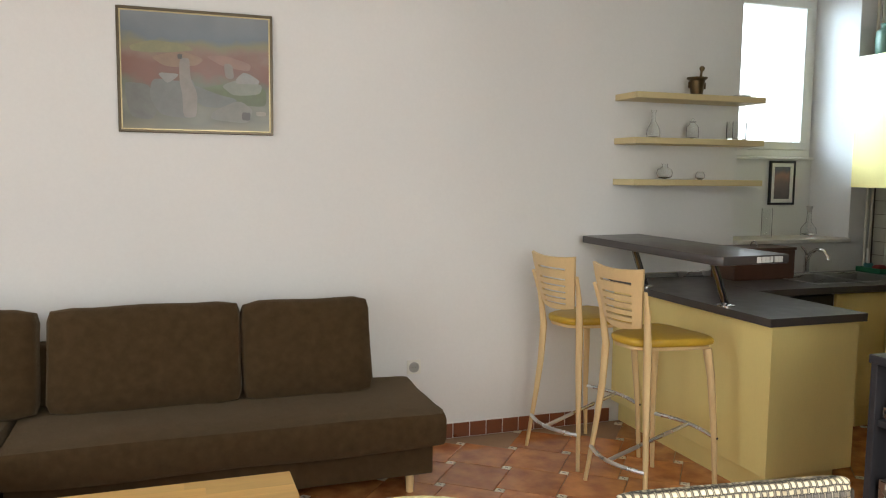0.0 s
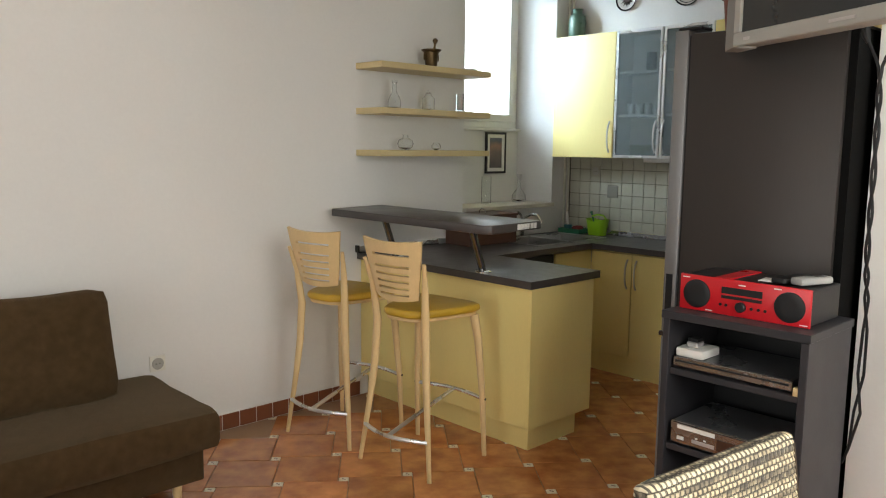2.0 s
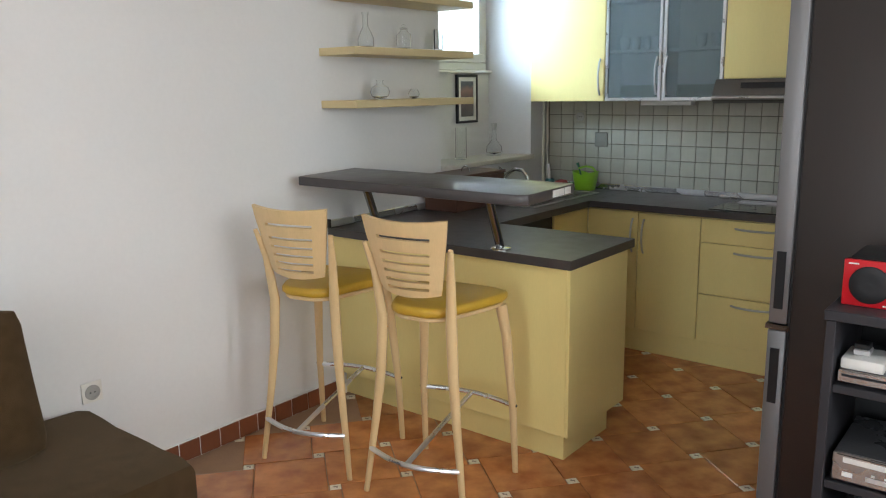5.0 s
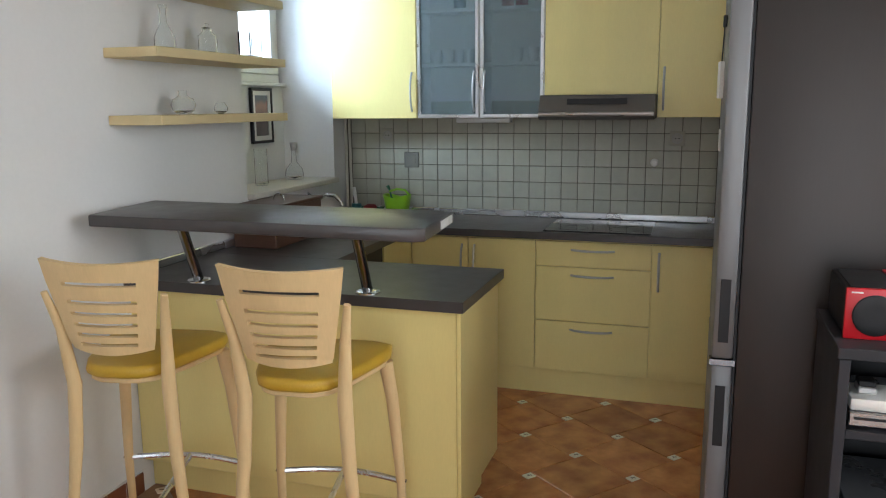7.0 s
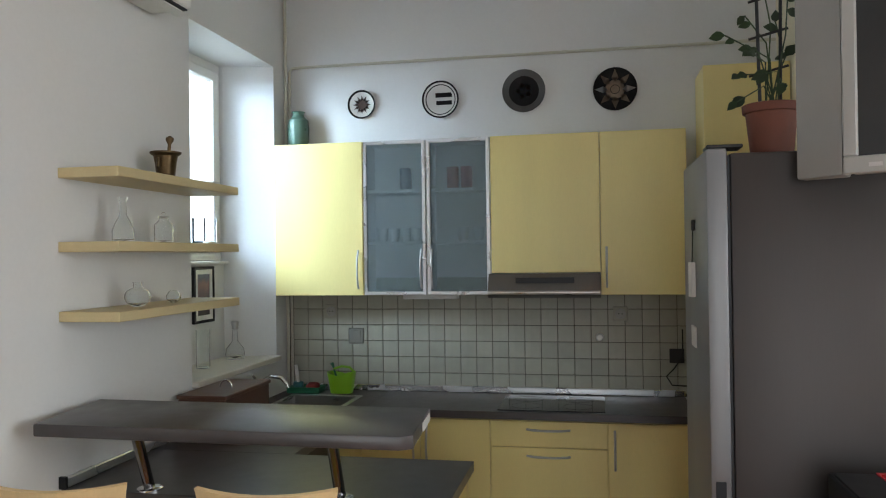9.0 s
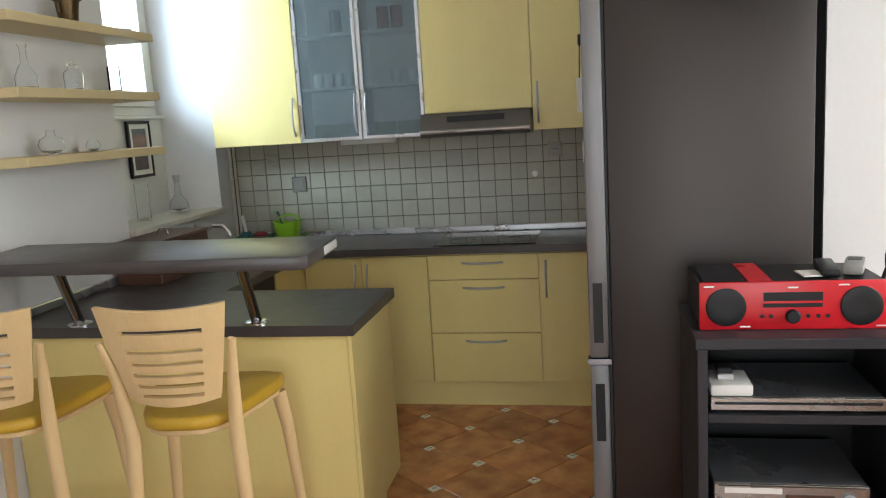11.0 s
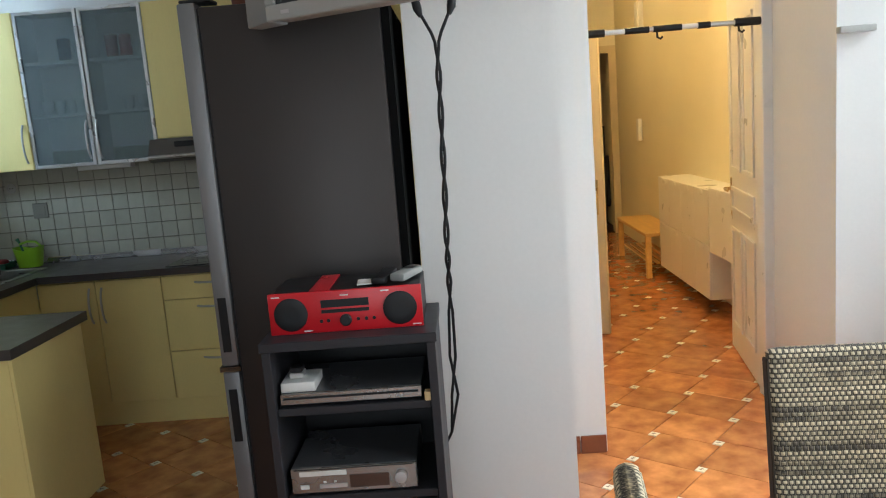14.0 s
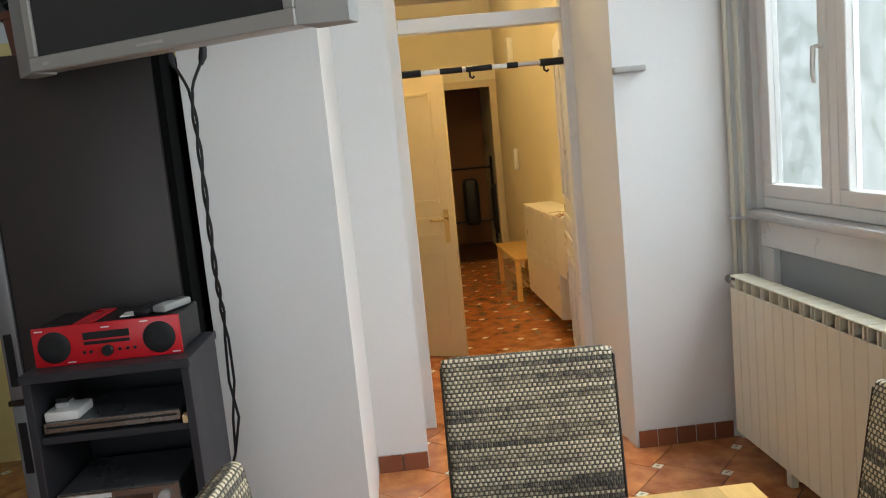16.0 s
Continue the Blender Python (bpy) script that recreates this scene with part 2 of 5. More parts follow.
def slab(bm, outline, z0, z1, bevel=0.0, seg=2):
    """An upright prism over a plan outline."""
    t = bmesh.new()
    lo = [t.verts.new((x, y, z0)) for x, y in outline]
    hi = [t.verts.new((x, y, z1)) for x, y in outline]
    t.faces.new(lo[::-1])
    t.faces.new(hi)
    for i in range(len(lo)):
        j = (i + 1) % len(lo)
        t.faces.new((lo[i], lo[j], hi[j], hi[i]))
    bmesh.ops.recalc_face_normals(t, faces=t.faces)
    if bevel:
        bmesh.ops.bevel(t, geom=[e for e in t.edges if abs(e.verts[0].co.z - e.verts[1].co.z) < 1e-6], offset=bevel, segments=seg, profile=0.5, affect='EDGES')
    merge(bm, t)
    return bm


def part(name, bm, material, parent=None, label="", smooth=True):
    me = bpy.data.meshes.new(name)
    bm.to_mesh(me)
    bm.free()
    me.materials.append(material)
    if smooth:
        for p in me.polygons:
            p.use_smooth = True
        me.set_sharp_from_angle(angle=radians(35))
    ob = new(name, me)
    if parent is not None:
        ob.parent = parent
    if label:
        tagged(ob, label)
    return ob


def thing(name, label, category, at=(0, 0, 0), turn=0.0, group=""):
    ob = new(name)
    ob.matrix_world = pose(*at, 0, 0, turn)
    return tagged(ob, label, category, group)


def struct(name, bm, material, label="", category=""):
    return tagged(part(name, bm, material, None, "", False), label, category, "", "structure")


B = bmesh.new

# ---- structure ----
NY, EX, WX, SY, CZ = 4.54, 4.94, -3.2, -0.72, 3.35
bm = box(B(), WX - 0.3, 12.2, SY - 0.12, 5.3, -0.15, -0.006)
floor = struct("floor", bm, GROUT, "terracotta tiled floor with small pale inset tiles", "floor")

bm = box(B(), WX - 0.3, 3.76, NY, NY + 0.5, -0.01, CZ)
box(bm, 3.76, 4.74, NY, NY + 0.5, -0.01, 1.10)
box(bm, 3.76, 4.74, NY, NY + 0.5, 2.84, CZ)
box(bm, 3.76, 4.74, 4.83, NY + 0.5, 1.10, 1.69)
slab(bm, [(4.74, NY), (EX + 0.3, NY), (EX + 0.3, NY + 0.5), (4.66, NY + 0.5), (4.66, 4.83)], -0.01, CZ)
box(bm, 3.76, 3.80, 4.86, NY + 0.5, 1.69, 2.84)
struct("wall_north", bm, PLASTER, "off-white plastered wall with a deep window recess", "wall")
wall_e = struct("wall_east", box(B(), EX, EX + 0.3, 1.675, NY, -0.01, CZ), PLASTER, "off-white plastered kitchen wall", "wall")
bm = box(B(), 2.83, EX + 0.3, 1.18, 1.675, -0.01, CZ)
struct("wall_pier", bm, PLASTER, "white plastered pier wall beside the fridge", "wall")
bm = box(B(), 3.67, 4.28, 0.93, 1.18, -0.01, CZ)
slab(bm, [(3.60, -0.09), (4.28, -0.05), (4.28, -0.6), (3.60, -0.6)], -0.01, CZ)
slab(bm, [(3.67, 0.93), (3.60, -0.09), (4.28, -0.05), (4.28, 0.93)], 2.86, CZ)
slab(bm, [(3.60, -0.6), (4.28, -0.6), (4.28, SY - 0.12), (3.60, SY - 0.12)], -0.01, CZ)
struct("wall_door", bm, PLASTER, "white plastered wall with a tall doorway", "wall")
WINX0, WINX1 = 1.95, 3.54
bm = box(B(), WX - 0.3, 0.0, SY - 0.4, SY, -0.01, CZ)
box(bm, 1.6, WINX0, SY - 0.4, SY, -0.01, CZ)
# invented opening from x 0.0 to 1.6, out of view, for the fill lamp
box(bm, 0.0, 1.6, SY - 0.4, SY, -0.01, 1.0)
box(bm, 0.0, 1.6, SY - 0.4, SY, 2.85, CZ)
box(bm, WINX1, 3.60, SY - 0.12, SY, -0.01, CZ)
box(bm, WINX0, WINX1, SY - 0.12, SY - 0.06, -0.01, 1.03)
box(bm, WINX0, WINX1, SY - 0.12, SY, 2.85, CZ)
struct("wall_south", bm, PLASTER, "white plastered wall with a window above the radiator", "wall")
bm = box(B(), WX - 0.3, WX, SY, 0.2, -0.01, CZ)
box(bm, WX - 0.3, WX, 3.0, NY, -0.01, CZ)
box(bm, WX - 0.3, WX, 0.2, 3.0, -0.01, 0.12)
box(bm, WX - 0.3, WX, 0.2, 3.0, 2.9, CZ)
struct("wall_west", bm, PLASTER, "white plastered wall", "wall")
struct("ceiling", box(B(), WX - 0.3, 12.2, SY - 0.4, NY + 0.5, CZ, CZ + 0.15), CEIL, "white ceiling", "ceiling")

# hall
HS = -0.50
bm = box(B(), 4.28, 12.2, HS - 0.2, HS, -0.01, CZ)
struct("wall_hall_south", bm, HALLP, "cream plastered hall wall", "wall")
bm = box(B(), EX + 0.3, 12.2, 1.69, 1.89, -0.01, CZ)
box(bm, 4.28, 10.2, 1.28, 1.69, -0.01, CZ)
struct("wall_hall_north", bm, HALLP, "cream plastered hall wall", "wall")
bm = box(B(), 10.2, 10.35, 0.44, 1.28, -0.01, CZ)
box(bm, 10.2, 10.35, HS, -0.41, -0.01, CZ)
box(bm, 10.2, 10.35, -0.41, 0.44, 2.26, CZ)
struct("wall_hall_end", bm, HALLP, "cream plastered wall round the far doorway", "wall")
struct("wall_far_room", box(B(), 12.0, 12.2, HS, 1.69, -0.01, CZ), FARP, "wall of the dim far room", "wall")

# ---- worktops and base units ----
def handle(parent, x, y, z, length, upright=True, out=-1):
    """A bow handle on a front that faces -x."""
    n, bm = 9, B()
    pts = []
    for i in range(n):
        s = i / (n - 1)
        d = out * 0.030 * math.sin(math.pi * s) ** 0.6
        o = (s - 0.5) * length
        pts.append((x + d, y, z + o) if upright else (x + d, y + o, z))
    tube(bm, pts, 0.006, 8)
    return part("handle", bm, SATIN, parent, "satin metal bow handle")


def base_unit(y0, y1, doors, label):
    """A floor unit on the east run; doors: (y0, y1, z0, z1, handle) where handle is n/s/h."""
    u = thing("base_cabinet", label, "cabinet", (0, 0, 0))
    part("body", box(B(), 4.45, EX - 0.005, y0, y1, 0.13, 0.858), YELLOW, u)
    part("plinth", box(B(), 4.455, 4.475, y0, y1, 0.0, 0.128), YELLOW, u)
    for a, b, z0, z1, h in doors:
        d = part("drawer_front" if h == 'h' else "door", box(B(), 4.43, 4.449, a + 0.0028, b - 0.0028, z0 + 0.0028, z1 - 0.0028, 0.0015), YELLOW, u)
        if h == 'h':
            handle(d, 4.432, (a + b) / 2, z1 - 0.045, 0.22, False)
        else:
            handle(d, 4.432, b - 0.035 if h == 'n' else a + 0.035, z1 - 0.14, 0.2)
    return u


base_unit(3.601, 3.93, [(3.601, 3.93, 0.14, 0.85, 's')], "pale yellow base cabinet with a bow handle under the worktop")
base_unit(3.228, 3.601, [(3.228, 3.601, 0.14, 0.85, 'n')], "pale yellow base cabinet with a bow handle under the worktop")
base_unit(2.63, 3.228, [(2.63, 3.228, 0.714, 0.85, 'h'), (2.63, 3.228, 0.418, 0.714, 'h'), (2.63, 3.228, 0.14, 0.418, 'h')],
          "pale yellow drawer unit with three drawers below the hob")
base_unit(2.20, 2.63, [(2.20, 2.63, 0.14, 0.85, 'n')], "pale yellow base cabinet beside the fridge")
u = thing("sink_cabinet", "pale yellow sink cabinet in the kitchen corner", "cabinet")
part("body", box(B(), 4.03, EX - 0.005, 3.95, NY - 0.004, 0.13, 0.70), YELLOW, u)
part("door", box(B(), 4.03, 4.428, 3.93, 3.948, 0.14, 0.85, 0.0015), YELLOW, u)
part("plinth", box(B(), 4.03, 4.45, 3.97, 3.985, 0, 0.128), YELLOW, u)
u = thing("dishwasher", "dark-fronted dishwasher built in under the worktop", "dishwasher")
part("body", box(B(), 3.44, 4.02, 3.96, NY - 0.004, 0.02, 0.858), GRAPH, u)
part("door", box(B(), 3.45, 4.01, 3.93, 3.958, 0.12, 0.85, 0.004), BLACK, u)

# continuous dark worktop with a cut for the sink
wt = thing("worktop", "dark anthracite laminate worktop running round the kitchen", "worktop")
for a in ((2.84, 3.42, 3.155, NY - 0.004), (3.42, 3.95, 3.90, NY - 0.004), (3.95, 4.72, 3.90, 4.02), (3.95, 4.72, 4.43, NY - 0.004), (4.72, EX - 0.004, 3.90, NY - 0.004), (4.39, EX - 0.004, 2.20, 3.90)):
    part("top", box(B(), *a, 0.861, 0.90, 0.001), TOPM, wt)
part("upstand", box(B(), EX - 0.022, EX - 0.002, 2.20, NY - 0.03, 0.9015, 0.938, 0.004), ALU, wt, "aluminium upstand strip")
part("end_cap", box(B(), 2.828, 2.843, NY - 0.03, NY - 0.001, 0.9015, 0.945, 0.002), BLACK, wt)
part("upstand", box(B(), 2.845, 3.70, NY - 0.022, NY - 0.002, 0.9015, 0.938, 0.004), ALU, wt, "aluminium upstand strip")

pen = thing("peninsula_cabinet", "pale yellow peninsula cabinet below a dark worktop", "cabinet")
part("body", box(B(), 2.872, 3.385, 3.188, NY - 0.003, 0.135, 0.858, 0.002), YELLOW, pen)
part("plinth", box(B(), 2.93, 3.33, 3.225, NY - 0.003, 0.0, 0.133), YELLOW, pen)
part("side_panel", box(B(), 2.868, 3.388, 3.172, 3.186, 0.135, 0.858, 0.0015), YELLOW, pen)

bar = thing("breakfast_bar", "raised dark breakfast bar shelf on slanted steel posts", "bar")
bm = slab(B(), [(2.585, 4.44), (2.575, 3.235), (2.60, 3.20), (3.00, 3.235), (3.01, 4.50)], 1.145, 1.188, 0.006)
part("shelf", bm, TOPM, bar)
for y in (4.22, 3.52):
    p = part("post", tube(B(), [(2.885, y, 0.905), (2.79, y, 1.15)], 0.019, 16), POSTM, bar)
    part("flange", lathe(B(), [(0.045, 0.9005), (0.045, 0.906), (0.038, 0.910), (0.02, 0.912)], 24, (2.887, y, 0)), CHROME, p)
# plain bars where the maker's word stands on the bar's end
u = bar
for i, w in enumerate((0.022, 0.022, 0.022, 0.016, 0.022, 0.022)):
    part("letter_bar", box(B(), 2.80 + i * 0.027, 2.80 + i * 0.027 + w, 3.2145 + i * 0.0024, 3.2175 + i * 0.0024, 1.153, 1.180), WHITEM, u, "white printed mark")

# ---- wall units ----
def wall_unit(y0, y1, z0, z1, label, door_mat, side, glass=False):
    u = thing("wall_cabinet", label, "cabinet")
    F = 4.727
    bm = box(B(), F + 0.02, EX - 0.004, y0, y0 + 0.016, z0, z1)
    box(bm, F + 0.02, EX - 0.004, y1 - 0.016, y1, z0, z1)
    box(bm, F + 0.02, EX - 0.004, y0 + 0.016, y1 - 0.016, z0, z0 + 0.016)
    box(bm, F + 0.02, EX - 0.004, y0 + 0.016, y1 - 0.016, z1 - 0.016, z1)
    box(bm, EX - 0.012, EX - 0.004, y0 + 0.016, y1 - 0.016, z0 + 0.016, z1 - 0.016)
    part("body", bm, WHITEM if glass else YELLOW, u)
    if glass:
        for z in (z0 + 0.30, z0 + 0.60):
            part("shelf", box(B(), F + 0.04, EX - 0.013, y0 + 0.017, y1 - 0.017, z - 0.009, z + 0.009), WHITEM, u)
        d = thing("door", "", "")
        d.parent = u
        w = 0.022
        bm = box(B(), F, F + 0.019, y0 + 0.002, y0 + w, z0 + 0.002, z1 - 0.002, 0.002)
        box(bm, F, F + 0.019, y1 - w, y1 - 0.002, z0 + 0.002, z1 - 0.002, 0.002)
        box(bm, F, F + 0.019, y0 + w, y1 - w, z0 + 0.002, z0 + w, 0.002)
        box(bm, F, F + 0.019, y0 + w, y1 - w, z1 - w, z1 - 0.002, 0.002)
        part("frame", bm, ALU, d, "aluminium door frame")
        part("pane", box(B(), F + 0.006, F + 0.011, y0 + w, y1 - w, z0 + w, z1 - w), FROST, d, "frosted blue-grey glass pane")
    else:
        d = part("door", box(B(), F, F + 0.018, y0 + 0.0015, y1 - 0.0015, z0, z1, 0.0015), door_mat, u)
    if side:
        handle(d, F + 0.002, y0 + 0.03 if side == 's' else y1 - 0.03, z0 + 0.15, 0.22)
    return u


wall_unit(3.995, 4.535, 1.482, 2.37, "pale yellow wall cabinet by the window recess", YELLOW, 's')
for a, b, s in ((3.622, 3.993, 's'), (3.253, 3.618, 'n')):
    wall_unit(a, b, 1.482, 2.37, "wall cabinet with a frosted glass door in an aluminium frame", FROST, s, True)
wall_unit(2.652, 3.251, 1.605, 2.37, "pale yellow wall cabinet above the cooker hood", YELLOW, '')
wall_unit(2.195, 2.650, 1.482, 2.37, "pale yellow wall cabinet with a bow handle", YELLOW, 'n')
u = thing("tall_cabinet", "tall pale yellow larder cabinet behind the fridge", "cabinet")
part("body", box(B(), 4.62, EX - 0.004, 1.70, 2.12, 0.0, 2.67), YELLOW, u)
part("door", box(B(), 4.60, 4.618, 1.70, 2.12, 0.10, 2.67, 0.002), YELLOW, u)

# ---- fridge ----
fr = thing("fridge", "tall graphite steel fridge-freezer with recessed grips", "fridge")
part("body", box(B(), 2.705, 3.305, 1.733, 2.298, 0.02, 1.985, 0.006, 2), FRIDGE, fr)
# added black sheet: the shadow between fridge and pier, built as a shape
part("gap_shade_sheet", box(B(), 2.725, 3.30, 1.706, 1.7325, 0.05, 1.96), GAPSHADE, fr, "black sheet standing for the shade behind the fridge")
for z0, z1, g0, g1 in ((0.825, 2.0, 0.875, 1.06), (0.05, 0.805, 0.56, 0.745)):
    bm = B()
    d = part("door", box(bm, 2.703, 3.285, 2.306, 2.364, z0, z1, 0.008, 2), FRIDGED, fr, "lighter steel door")
    part("grip", box(B(), 2.699, 2.7025, 2.322, 2.350, g0, g1, 0.001), BLACK, d, "black recessed grip")
part("hinge", box(B(), 2.72, 2.80, 2.26, 2.36, 2.001, 2.012, 0.003), BLACK, fr)
part("hinge", box(B(), 2.70, 2.74, 2.30, 2.37, 0.8065, 0.8235), POSTM, fr)
part("gasket", box(B(), 2.712, 3.30, 2.299, 2.305, 0.05, 1.98), BLACK, fr)

# ---- hi-fi rack ----
rk = thing("hifi_rack", "open graphite laminate rack holding audio units", "rack")
X0, X1, Y0, Y1 = 2.27, 2.62, 1.623, 2.105
for y in (Y0, Y1 - 0.024):
    part("side_panel", box(B(), X0, X1, y, y + 0.024, 0.0, 0.985, 0.002), GRAPH, rk)
part("top", box(B(), X0 - 0.005, X1 + 0.005, Y0 - 0.005, Y1 + 0.005, 0.9855, 1.012, 0.002), GRAPH, rk)
part("back", box(B(), X1 - 0.006, X1, Y0 + 0.025, Y1 - 0.025, 0.05, 0.985), BLACK, rk)
for z in (0.815, 0.55, 0.30, 0.06):
    part("shelf", box(B(), X0 + 0.012, X1 - 0.008, Y0 + 0.0255, Y1 - 0.0255, z - 0.022, z, 0.002), GRAPH, rk)

st = thing("stereo", "red compact stereo with two round black speakers", "stereo", (2.345, 1.872, 1.0125), 0)
part("body", box(B(), 0.012, 0.24, -0.216, 0.216, 0.004, 0.116, 0.004), BLACK, st)
part("front", box(B(), 0.0, 0.0115, -0.218, 0.218, 0.0, 0.12, 0.003, 2), RED, st, "red lacquered front")
part("top_band", box(B(), 0.012, 0.242, 0.045, 0.10, 0.1165, 0.1205), RED, st)
part("top_panel", box(B(), 0.02, 0.23, 0.105, 0.205, 0.1165, 0.119), BLACK, st)
turnx = pose(0, 0, 0, 0, -90, 0)
for y in (-0.155, 0.155):
    part("speaker", lathe(B(), [(0.048, 0), (0.048, 0.003), (0.044, 0.005), (0.02, 0.002), (0.001, 0.0035)], 32, (-0.0005, y, 0.058), turnx), BLACK, st, "round black speaker")
part("display", box(B(), -0.002, -0.0002, -0.068, 0.068, 0.072, 0.094), BLACK, st)
part("slot", box(B(), -0.003, -0.0002, -0.068, 0.068, 0.056, 0.066, 0.001), BLACK, st)
part("knob", lathe(B(), [(0.017, 0), (0.017, 0.010), (0.014, 0.013), (0.001, 0.013)], 20, (-0.0002, 0.0, 0.034), turnx), BLACK, st)
for y in (0.07, 0.05, -0.035, -0.058, -0.08):
    part("button", lathe(B(), [(0.005, 0), (0.005, 0.003), (0.001, 0.003)], 12, (-0.0002, y, 0.034), turnx), BLACK, st)
for y, z in ((0.195, 0.11), (-0.115, 0.11), (0.11, 0.008), (-0.2, 0.008), (0, 0.105)):
    part("mark", box(B(), -0.0012, -0.0002, y - 0.012, y + 0.012, z - 0.0018, z + 0.0018), WHITEM, st)


BRONZE = mat("bronze_display", (0.11, 0.062, 0.042), 0.2, metal=0.5, vary=0.08)
DECKTOP = mat("dark_deck_lid", (0.13, 0.133, 0.14), 0.28, metal=0.5, vary=0.06)


def deck(name, label, at, w, d, h, front, extras):
    u = thing(name, label, name.replace("_", " "), at)
    part("body", box(B(), 0.01, d, -w / 2, w / 2, 0.008, h, 0.003), DECKTOP, u)
    f = part("front", box(B(), 0.0, 0.0095, -w / 2, w / 2, 0.008, h, 0.002), front, u, "champagne metal front")
    for y in (-w / 2 + 0.05, w / 2 - 0.05):
        part("foot", lathe(B(), [(0.018, 0), (0.018, 0.008)], 14, (0.05, y, 0)), SATIN, u)
    for y0, y1, z0, z1, m in extras:
        part("panel", box(B(), -0.002, -0.0003, y0, y1, z0, z1), m, f)
    return u


CHAMP = mat("champagne_metal", (0.36, 0.33, 0.30), 0.26, metal=0.9, vary=0.05)
u = deck("dvd_player", "slim silver disc player on the rack shelf", (2.29, 1.872, 0.8155), 0.40, 0.28, 0.04, CHAMP, [(-0.19, 0.19, 0.024, 0.030, BLACK)])
u = deck("cd_player", "grey-topped disc player with a champagne front", (2.285, 1.885, 0.5505), 0.36, 0.29, 0.082, CHAMP,
         [(0.02, 0.155, 0.060, 0.074, WHITEM), (-0.10, 0.012, 0.020, 0.058, BRONZE), (-0.17, 0.17, 0.0785, 0.081, BLACK), (0.05, 0.058, 0.038, 0.043, WHITEM), (0.08, 0.088, 0.038, 0.043, WHITEM), (0.02, 0.10, 0.022, 0.034, SATIN), (0.13, 0.155, 0.022, 0.034, WHITEM)])
part("knob", lathe(B(), [(0.017, 0), (0.017, 0.014), (0.001, 0.015)], 20, (-0.0003, -0.135, 0.045), turnx), SATIN, u)
u = deck("video_recorder", "dark video recorder on the low rack shelf", (2.29, 1.865, 0.3005), 0.40, 0.28, 0.09, GRAPH, [(0.0, 0.16, 0.05, 0.07, BLACK)])

# ---- television ----
tv = thing("television", "silver flat television with grey side speakers on a wall arm", "television", (2.324, 1.607, 1.900), -28)
W, H = 0.495, 0.62
bm = box(B(), 0.0, 0.09, -W, W, 0.005, H, 0.012, 2)
part("casing", bm, TVS, tv)
bm = box(B(), -0.016, -0.0005, -W, W, 0.0, 0.045, 0.004)
box(bm, -0.016, -0.0005, -W, W, H - 0.04, H + 0.005, 0.004)
box(bm, -0.016, -0.0005, -W, -W + 0.035, 0.045, H - 0.04, 0.004)
box(bm, -0.016, -0.0005, W - 0.035, W, 0.045, H - 0.04, 0.004)
part("bezel", bm, TVS, tv, "silver bezel")
part("screen", box(B(), -0.006, -0.0007, -W + 0.034, W - 0.034, 0.044, H - 0.039), SCREEN, tv, "dark screen")
for s in (-1, 1):
    bm = slab(B(), [(-0.010, s * (W + 0.002)), (0.085, s * (W + 0.002)), (0.10, s * (W + 0.12)), (0.045, s * (W + 0.125))], 0.0, H, 0.004)
    part("speaker", bm, TVG, tv, "grey cloth side speaker")
part("badge", box(B(), -0.0185, -0.0165, -0.05, 0.05, 0.018, 0.027), SATIN, tv)
part("button", box(B(), -0.0185, -0.0165, W - 0.09, W - 0.06, 0.016, 0.026), SATIN, tv)
part("wall_arm", box(B(), 0.09, 0.53, -0.10, 0.06, 0.25, 0.37, 0.01), GRAPH, tv)

